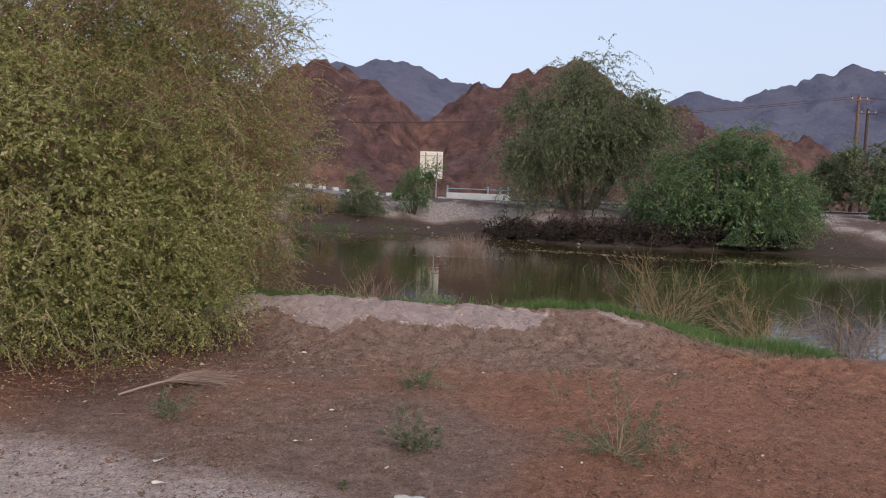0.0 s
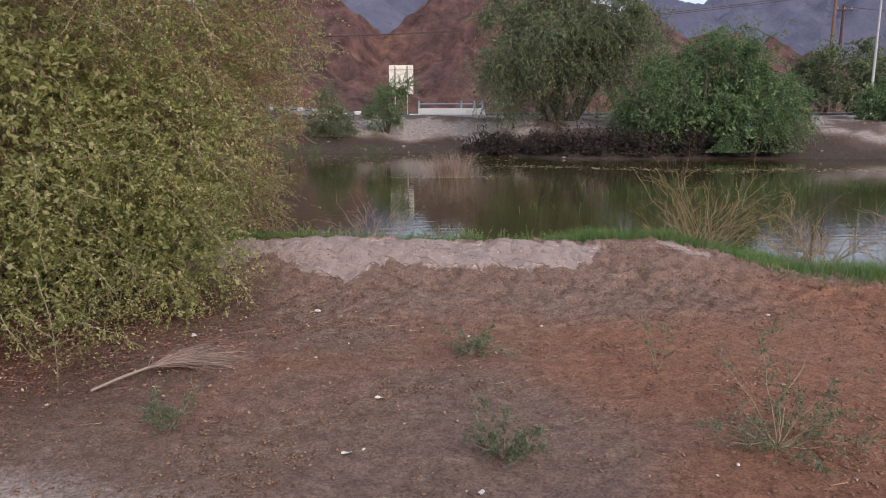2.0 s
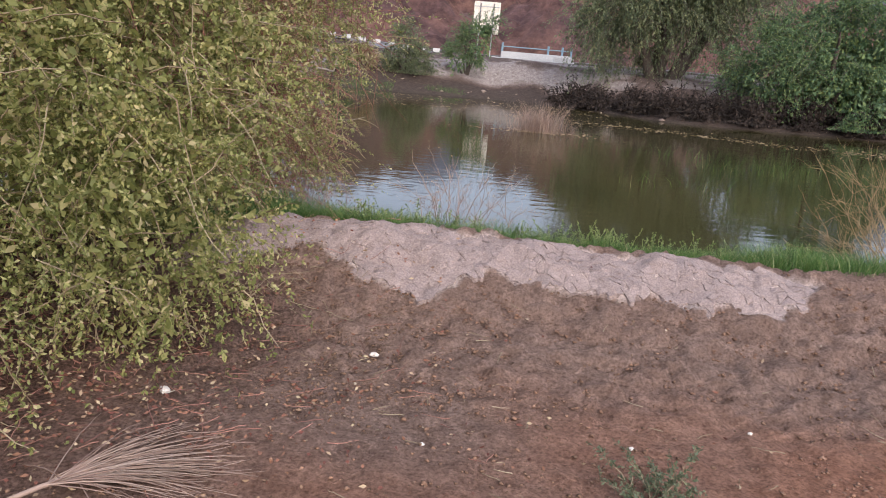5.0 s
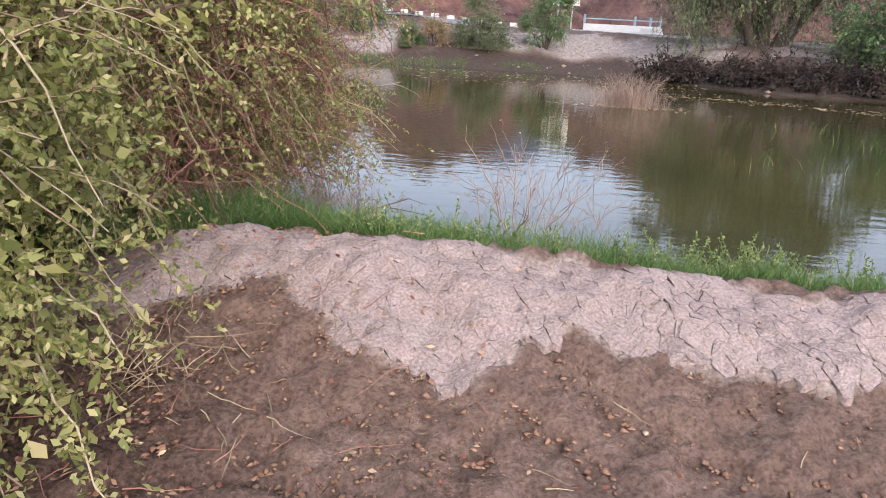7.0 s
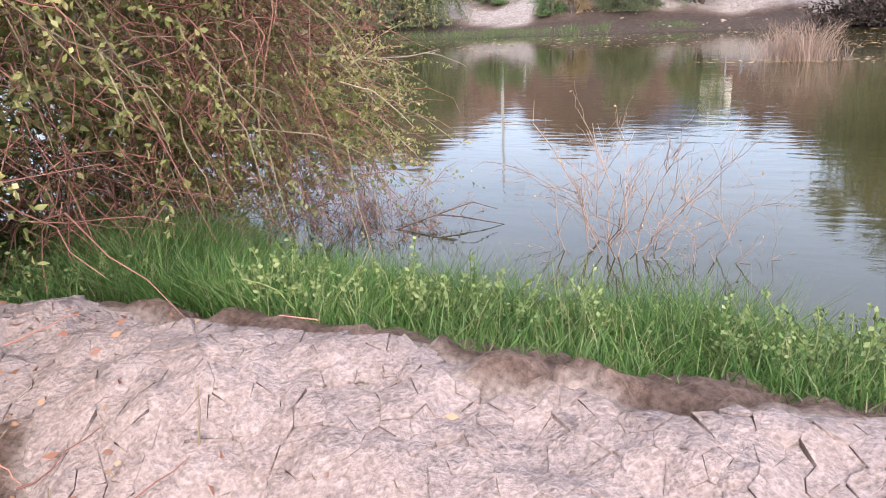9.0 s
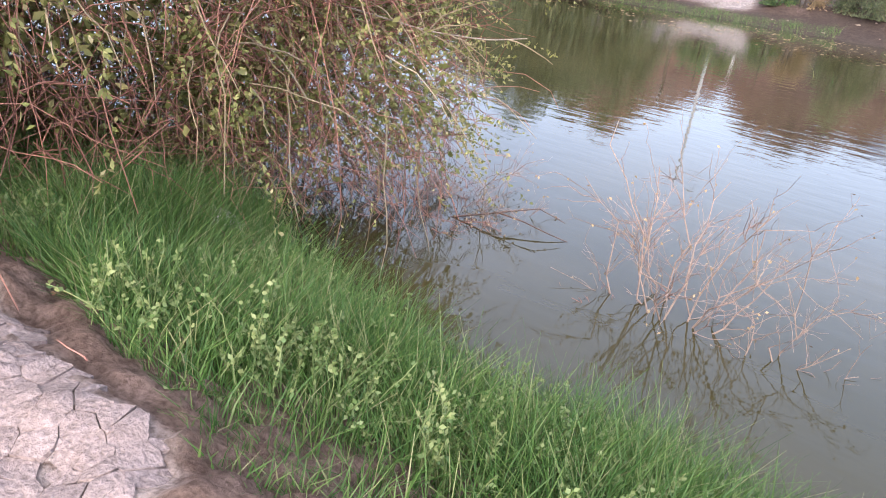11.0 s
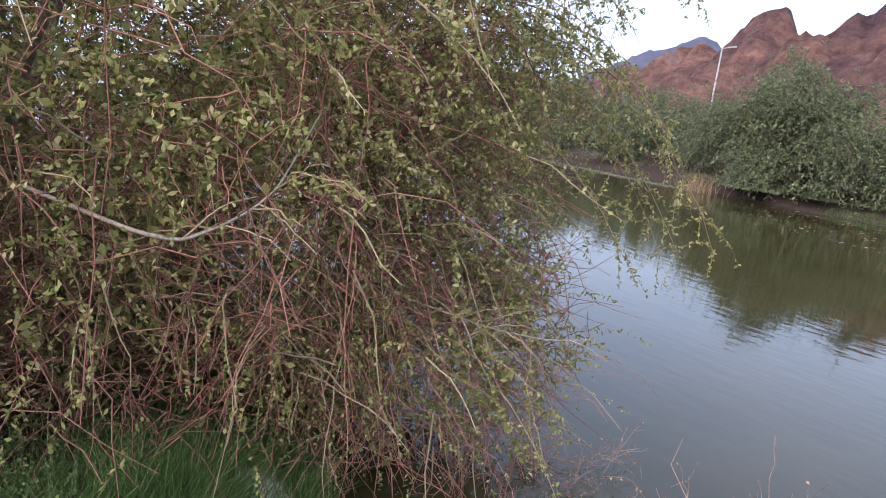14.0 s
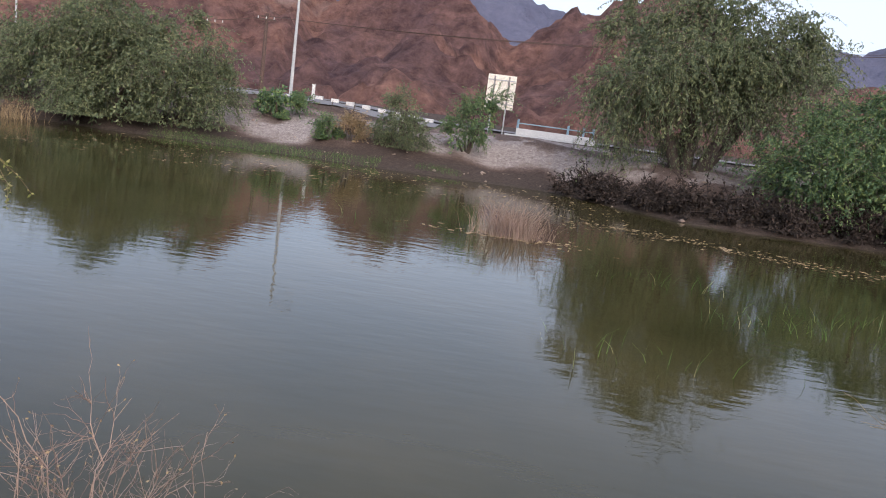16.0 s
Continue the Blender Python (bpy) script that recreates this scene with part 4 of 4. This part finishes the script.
far_rocks()
grass_belt(-13.5, -4.5, 5000, 44, "short green grass strip on the far shore", lambda x: 36.6 + 0.0 * x, lambda x: 35.5 + 0.0 * x, 0.12, 0.4)
grass_belt(-3.2, -1.4, 700, 45, "small green grass patch on the far shore", lambda x: 36.7 + 0.0 * x, lambda x: 36.0 + 0.0 * x, 0.12, 0.3)
broad_tree((-7.2, 38.3, 0.35), [(0, 0, 0.35, 0.5, 0.4, 0.4)], 90, 0.11, M_FRESH, "small dark green tuft on the far bank", "bush", 0.03, 0.2, 0.3, 12, 12, 3, "bush")
broad_tree((-6.3, 38.4, 0.4), [(0, 0, 0.5, 0.7, 0.5, 0.55)], 160, 0.10, M_STRAW, "dry grey-brown bush on the pale far bank", "bush", 0.03, 0.2, 0.4, 10, 13, 3, "bush")


def floating_debris():
    """Leaves and scum that drift in broken lines on the water."""
    r = np.random.default_rng(81)
    t = r.random(600)
    line = np.stack([2.0 + 13 * t, 27.5 - 2.5 * t + 0.5 * np.sin(t * 9) + r.normal(size=600) * 0.5], -1)
    bay = np.stack([r.uniform(-14, 4, 700), r.uniform(28, 35, 700)], -1)
    reedside = np.stack([0.7 + r.normal(size=160) * 0.7, 23.7 + r.normal(size=160) * 0.25], -1)
    p = np.concatenate([line, bay, reedside])
    k = len(p)
    c = np.concatenate([p, np.full((k, 1), WATER + 0.006)], 1)
    a = r.uniform(0, 2 * np.pi, k)
    u = np.stack([np.cos(a), np.sin(a), a * 0], -1) * r.uniform(0.03, 0.11, k)[:, None]
    w = np.stack([-np.sin(a), np.cos(a), a * 0 + 0.1], -1) * r.uniform(0.015, 0.04, k)[:, None]
    v = np.stack([c - u, c + w, c + u, c - w], 1).reshape(-1, 3)
    tagged(mpart("floating_debris", v, np.arange(4 * k).reshape(-1, 4), M_STRAW, None), "drifting pale leaves and scum on the pond", "debris", kind="stuff")
    n = 1600
    t = r.random(n)
    q = np.stack([-31 + 12 * t, 34.6 - 0.3 * t + r.normal(size=n) * 0.22, np.full(n, WATER + 0.006)], -1)
    tagged(mpart("algae_mat", *clods(q, r.uniform(0.05, 0.12, n) * 0.6, r), M_WEED, None), "pale green floating algae along the far shore", "algae", kind="stuff")


floating_debris()


# ---- near ground: stones, clods, plants, litter ----
def stone(x, y, size, seed, label, group="stones on the soil", material=None):
    r = np.random.default_rng(seed)
    bm = bmesh.new()
    bmesh.ops.create_icosphere(bm, subdivisions=2, radius=1)
    for v in bm.verts:
        v.co *= 1 + 0.28 * noise.noise(v.co * 1.3 + Vector((seed, 0, 0))) + 0.1 * noise.noise(v.co * 4)
        v.co.x, v.co.y, v.co.z = v.co.x * size, v.co.y * size * r.uniform(0.6, 0.9), max(v.co.z, -0.5) * size * 0.55
    ob = tagged(part("stone", bm, material or M_STONE, None), label, "stone", group)
    ob.matrix_world = pose(x, y, float(land(x, y)) + 0.3 * size, 0, 0, seed * 37)


for i, (x, y, s) in enumerate([(-0.85, 6.13, 0.03), (-2.28, 7.43, 0.045), (-1.41, 7.97, 0.04), (-0.2, 7.35, 0.022), (-0.9, 5.5, 0.022), (2.3, 7.7, 0.03), (-1.1, 7.2, 0.02), (0.4, 7.6, 0.02), (-1.75, 7.8, 0.022), (0.9, 5.2, 0.02)]):
    stone(x, y, s * 0.62, i + 3, "small pale stone lying on brown soil")
stone(-2.78, 10.5, 0.21, 40, "pale grey boulder in grass beneath the tree", "boulders")


def soil_clods():
    r = np.random.default_rng(91)
    n = 46000
    x, y = r.uniform(-4.2, 4.6, n), 3.2 + 6.2 * r.random(n) ** 0.75
    dense = 0.15 + 0.85 * step(-0.2, 0.4, fbm(x * 1.3, y * 1.3, 92, 3) + 1.1 * step(7.0, 8.2, y) - 0.4)
    keep = (r.random(n) < dense) & (y < 9.1) & (crust_mask(x, y) < 0.25)
    x, y = x[keep], y[keep]
    size = np.minimum(r.gamma(2.0, 0.0036, len(x)) + 0.003, 0.015)
    c = np.stack([x, y, land(x, y) + 0.008], -1)
    tagged(mpart("soil_clods", *clods(c, size, r), M_CLOD, None), "loose brown clods and grit on dry soil", "clods", kind="stuff")


soil_clods()


def low_plant(x, y, h, n, seed, label, spread=0.8, leaf=0.019):
    r = np.random.default_rng(seed)
    root = thing("desert_plant", on_land(x, y), label, "plant", "small plants on the soil")
    a = r.uniform(0, 2 * np.pi, n)
    w = np.stack([np.cos(a) * spread, np.sin(a) * spread, r.uniform(0.25, 1.2, n)], -1)
    s = arcs(np.zeros((n, 3)), w, h * r.uniform(0.6, 1.3, n), 0.05, 7, 0.2, r)
    for i in range(n):
        v, f = tubes(s[i:i + 1], np.linspace(0.0035, 0.0012, 7)[None], 4)
        mpart("stem", v, f, M_TWIG, root)
    k = n * 8
    i, j = r.integers(0, n, k), r.integers(2, 7, k)
    side = arcs(s[i, j], w[i] + r.normal(size=(k, 3)) * 0.6, h * r.uniform(0.15, 0.4, k), 0.1, 5, 0.2, r)
    mpart("twig", *tubes(side, np.full((k, 5), 0.001), 3), M_TWIG, root, kind="stuff")
    mpart("foliage", *leaves_on(side, 15, leaf, leaf * 0.5, r, 0.0, 0), M_WEED, root, "small grey-green leaves", kind="stuff")


low_plant(-0.2, 5.38, 0.22, 14, 101, "small grey-green desert plant on red soil")
low_plant(1.17, 5.35, 0.4, 22, 102, "bushy grey-green desert plant with dry stems")
low_plant(-0.2, 6.9, 0.24, 14, 103, "low sparse grey-green desert plant")
low_plant(-1.95, 5.75, 0.26, 8, 104, "thin sparse olive desert plant", 0.6)
low_plant(0.95, 6.5, 0.32, 4, 105, "single thin dry seedling", 0.2, 0.014)
low_plant(2.1, 7.2, 0.16, 6, 106, "dry leafless tuft of stems", 0.5, 0.008)
low_plant(-0.55, 4.75, 0.06, 5, 107, "tiny dry sprout on cracked soil", 0.8, 0.01)


def frond():
    r = np.random.default_rng(111)
    root = thing("dry_branch", (0, 0, 0), "dry brown broom-like branch lying on the soil", "branch")
    z = float(land(-2.5, 6.5)) + 0.025
    stem = np.array([(-2.58, 6.32, z), (-2.47, 6.46, z + 0.02), (-2.35, 6.6, z + 0.035), (-2.22, 6.72, z + 0.03)])
    mpart("stem", *tubes(stem[None], np.array([[0.010, 0.010, 0.009, 0.007]]), 7), M_DEAD, root, smooth=True)
    n = 110
    t = r.random(n)[:, None]
    s = stem[2] * (1 - t) + stem[3] * t
    w = np.stack([0.8 + r.normal(size=n) * 0.32, 0.45 + r.normal(size=n) * 0.38, 0.06 + r.random(n) * 0.22], -1)
    p = arcs(s, w, r.uniform(0.3, 0.62, n), 0.2, 8, 0.06, r)
    p[..., 2] = np.maximum(p[..., 2], land(p[..., 0], p[..., 1]) + 0.012)
    mpart("twig", *tubes(p, np.linspace(0.003, 0.0012, 8)[None].repeat(n, 0), 4), M_DEAD, root, kind="stuff")


frond()


def litter(name, n, cx, cy, sx, sy, length, seed, label, material):
    r = np.random.default_rng(seed)
    x, y = cx + r.normal(size=n) * sx, cy + r.normal(size=n) * sy
    a = r.uniform(0, 2 * np.pi, n)
    s = np.stack([x, y, land(x, y) + 0.02], -1)
    p = arcs(s, np.stack([np.cos(a), np.sin(a), a * 0 + 0.05], -1), length * r.uniform(0.3, 1.3, n), 0.0, 6, 0.2, r)
    p[..., 2] = land(p[..., 0], p[..., 1]) + 0.022 + 0.02 * r.random((n, 1))
    tagged(mpart(name, *tubes(p, np.linspace(0.0024, 0.001, 6)[None].repeat(n, 0), 4), material, None), label, "twigs", kind="stuff")


litter("twig_litter", 60, -2.1, 8.4, 0.22, 0.13, 0.2, 121, "loose heap of dry twigs on the bank", M_TWIG)
litter("twig_litter", 420, -2.9, 7.5, 0.8, 0.6, 0.16, 122, "scattered dead twigs beneath the tree", M_REDTWIG)
litter("twig_litter", 130, -0.3, 6.6, 1.6, 1.1, 0.1, 123, "scattered thin dry twigs on soil", M_TWIG)


def leaf_litter():
    r = np.random.default_rng(124)
    n = 5200
    x, y = -3.3 + r.normal(size=n) * 1.0, 7.7 + r.normal(size=n) * 0.8
    x, y = np.concatenate([x, r.uniform(-3, 3, 260)]), np.concatenate([y, r.uniform(4, 8.3, 260)])
    c = np.stack([x, y, land(x, y) + 0.018], -1)
    w = r.normal(size=c.shape) * np.array([1, 1, 0.25])
    tagged(mpart("leaf_litter", *leaf_quads(c, w, r.uniform(0.015, 0.035, len(c)), 0.014, r), M_DRYLEAF, None), "fallen reddish dry leaves beneath the tree", "leaf litter", kind="stuff")


M_DRYLEAF = leafy("dry_leaf", [(0.0, (0.14, 0.05, 0.045)), (0.6, (0.26, 0.13, 0.09)), (1.0, (0.46, 0.36, 0.26))], 0.8, 0.1)
leaf_litter()


def pale_leaf(x, y, size, turn):
    v, f = [], []
    n = 9
    for i in range(n):
        t = i / (n - 1)
        w = 0.33 * math.sin(math.pi * t) ** 0.7
        v += [(t - 0.5, -w, 0.10 * math.sin(3 * t) + 0.06), (t - 0.5, 0, 0.02 + 0.05 * t), (t - 0.5, w, 0.12 * math.cos(4 * t) + 0.06)]
        if i:
            for k in (0, 1):
                f.append((3 * i - 3 + k, 3 * i + k, 3 * i + k + 1, 3 * i - 2 + k))
    ob = mpart("dry_leaf", np.array(v) * size, f, M_PALELEAF, None, smooth=True)
    ob.matrix_world = pose(x, y, float(land(x, y)) + 0.012, 0, 0, turn)
    tagged(ob, "curled pale dry leaf lying on soil", "leaf", "pale dry leaves")


M_PALELEAF = mottled("pale_leaf", (0.50, 0.42, 0.33), (0.72, 0.65, 0.56), 40, 0.8, 160, 0.001)
for x, y, s, a in [(-1.6, 4.65, 0.10, 20), (-1.75, 5.0, 0.09, 70), (-0.5, 4.45, 0.07, 140), (-0.83, 6.1, 0.07, 10), (-0.35, 5.05, 0.05, 80), (-0.98, 5.45, 0.06, 30), (-2.25, 7.4, 0.06, 50)]:
    pale_leaf(x, y, s, a)


def bottle():
    root = thing("plastic_bottle", (-0.17, 4.55, float(land(-0.17, 4.55)) + 0.03), "crushed clear plastic bottle with a blue cap", "bottle", turn=-4)
    t = np.array([0, 0.02, 0.06, 0.10, 0.13, 0.16, 0.185, 0.2])
    r = np.array([0.022, 0.03, 0.029, 0.022, 0.03, 0.028, 0.013, 0.012])
    p = np.stack([t - 0.1, 0.008 * np.sin(t * 40), -0.004 * np.cos(t * 30)], -1)
    v, f = tubes(p[None], r[None], 14)
    v[:, 2] = np.maximum(v[:, 2] * 0.7, -0.022)
    mpart("body", v, f, M_PLASTIC, root, "crumpled milky plastic", smooth=True)
    part("cap", rod(0.015, 0.015, 0.022, 14, (0.098, 0.006, -0.002), (0, 90, 0)), M_CAP, root, "dark blue screw cap")


M_PLASTIC = shader("milky_plastic", 0.25, 0.5)[0]
pb = M_PLASTIC.node_tree.nodes["Principled BSDF"]
pb.inputs["Base Color"].default_value, pb.inputs["Transmission Weight"].default_value = (0.5, 0.47, 0.42, 1), 0.35
M_CAP = mottled("blue_cap", (0.02, 0.03, 0.16), (0.03, 0.05, 0.22), 30, 0.4, 90, 0.0005)
bottle()


# ---- near tree's edge over the water ----
BOUGH = [(-2.65, 9.55, 1.42), (-2.1, 9.8, 1.38), (-2.06, 9.93, 1.36), (-2.07, 10.06, 1.41), (-2.09, 10.16, 1.46), (-2.11, 10.25, 1.53), (-2.35, 10.5, 1.8)]


def loose_bough():
    r = np.random.default_rng(131)
    root = thing("bough", (0, 0, 0), "smooth pale bare bough reaching through the foliage", "branch")
    for path, rad in ((BOUGH, 0.008),
                      ([(-3.9, 10.6, 0.9), (-3.3, 10.9, 0.95), (-2.9, 11.1, 0.95), (-2.6, 11.3, 0.9), (-2.4, 11.5, 0.85), (-2.2, 11.7, 0.84), (-2.1, 11.9, 0.86)], 0.006)):
        p = np.array(path)
        q = np.stack([np.interp(np.linspace(0, 6, 25), np.arange(7), p[:, a]) for a in range(3)], -1)
        q[1:-1] = (q[:-2] + 2 * q[1:-1] + q[2:]) / 4
        mpart("limb", *tubes(q[None], np.linspace(rad, rad * 0.45, 25)[None], 7), M_PALEBARK, root, smooth=True)
        s = arcs(q[r.integers(6, 25, 10)], r.normal(size=(10, 3)) + np.array([0.4, 0.2, 0]), 0.35 * r.uniform(0.5, 1.3, 10), 0.3, 7, 0.15, r)
        mpart("twig", *tubes(s, np.linspace(0.004, 0.0015, 7)[None].repeat(10, 0), 4), M_TWIG, root, kind="stuff")


M_PALEBARK = mottled("pale_bark", (0.18, 0.145, 0.115), (0.33, 0.28, 0.23), 14, 0.85, 90, 0.003)
loose_bough()


def sunken_branch():
    root = thing("sunken_branch", (0, 0, 0), "dark forked dead branch lying in the water", "branch")
    for path in ([(-2.6, 12.1, -0.3), (-2.3, 12.25, -0.2), (-2.1, 12.38, -0.14), (-1.95, 12.45, -0.2)], [(-2.3, 12.25, -0.2), (-2.15, 12.3, -0.22), (-2.0, 12.33, -0.25), (-1.85, 12.4, -0.29)]):
        mpart("limb", *tubes(np.array([path]), np.array([[0.006, 0.0045, 0.0035, 0.002]]), 6), M_POLE, root, smooth=True)


sunken_branch()


# ---- plates of dried, cracked mud on the bank, each a piece of the ground ----
def clipped(poly, n, d):
    """The part of a convex polygon where p.n <= d."""
    out = []
    for a, b in zip(poly, poly[1:] + poly[:1]):
        da, db = a[0] * n[0] + a[1] * n[1] - d, b[0] * n[0] + b[1] * n[1] - d
        if da <= 0:
            out.append(a)
        if (da < 0 < db) or (db < 0 < da):
            t = da / (da - db)
            out.append((a[0] + (b[0] - a[0]) * t, a[1] + (b[1] - a[1]) * t))
    return out


def plate_mesh(poly, heart, lift, r):
    p = np.array(poly)
    h = np.array(heart)
    k = len(p)
    rings = [p, p, p, h + (p - h) * 0.55]
    xy = np.concatenate(rings + [h[None]])
    z = land(xy[:, 0], xy[:, 1]) + lumps(xy[:, 0], xy[:, 1]) + lift
    tilt = r.normal(size=2) * 0.05
    z += (xy - h) @ tilt
    z += np.r_[np.full(k, -0.03), np.full(2 * k, -0.001), r.normal(size=k) * 0.0015, [0.0]]
    f = []
    for a in (0, 2):
        for i in range(k):
            j = (i + 1) % k
            f += [(a * k + i, a * k + j, a * k + k + j), (a * k + i, a * k + k + j, a * k + k + i)]
    f += [(3 * k + i, 3 * k + (i + 1) % k, 4 * k) for i in range(k)]
    return np.c_[xy, z], f


def mud_plates():
    r = np.random.default_rng(151)
    d = 0.05
    gx, gy = np.meshgrid(np.arange(-2.9, 2.5, d), np.arange(8.3, 9.5, d))
    rows, cols = gx.shape
    gap_scale = 0.5 + 1.0 * step(-0.25, 0.35, fbm(gx * 2.4, gy * 2.4, 152, 3))
    px, py = gx + r.uniform(-0.62, 0.62, gx.shape) * d, gy + r.uniform(-0.62, 0.62, gx.shape) * d
    gaps = r.random((rows * cols, 7))
    rest, near = [], 0
    for i in range(rows):
        for j in range(cols):
            x, y = px[i, j], py[i, j]
            if float(crust_mask(np.array(x), np.array(y))) < 0.6:
                continue
            poly = [(x - 0.1, y - 0.1), (x + 0.1, y - 0.1), (x + 0.1, y + 0.1), (x - 0.1, y + 0.1)]
            for a in range(max(i - 2, 0), min(i + 3, rows)):
                for b in range(max(j - 2, 0), min(j + 3, cols)):
                    if (a, b) == (i, j):
                        continue
                    nx, ny = px[a, b] - x, py[a, b] - y
                    ln = math.hypot(nx, ny)
                    q = gaps[min(a * cols + b, i * cols + j), (a + b + i + j) % 7]
                    gap = (0.0 if q < 0.14 else 0.0028 * (q - 0.1)) * gap_scale[i, j]
                    nx, ny = nx / ln, ny / ln
                    poly = clipped(poly, (nx, ny), x * nx + y * ny + ln / 2 - gap / 2)
                    if len(poly) < 3:
                        break
                if len(poly) < 3:
                    break
            if len(poly) < 3:
                continue
            v, f = plate_mesh(poly, (x, y), 0.008 + r.normal() * 0.0022, r)
            if -2.5 < x < -0.2 and near < 300 and (i + j) % 2 == 0:
                near += 1
                v0 = v.mean(0)
                ob = mpart("mud_plate", v - v0, f, M_PLATE, GROUND, smooth=True)
                ob.matrix_world = pose(*(float(q) for q in v0))
            else:
                rest.append((v, f))
    mpart("mud_plates", *join(*rest), M_PLATE, GROUND, smooth=True, kind="stuff")


M_PLATE = mottled("dried_mud", (0.205, 0.152, 0.135), (0.36, 0.282, 0.258), 13, 0.95, 95, 0.03, 0.1)
mud_plates()
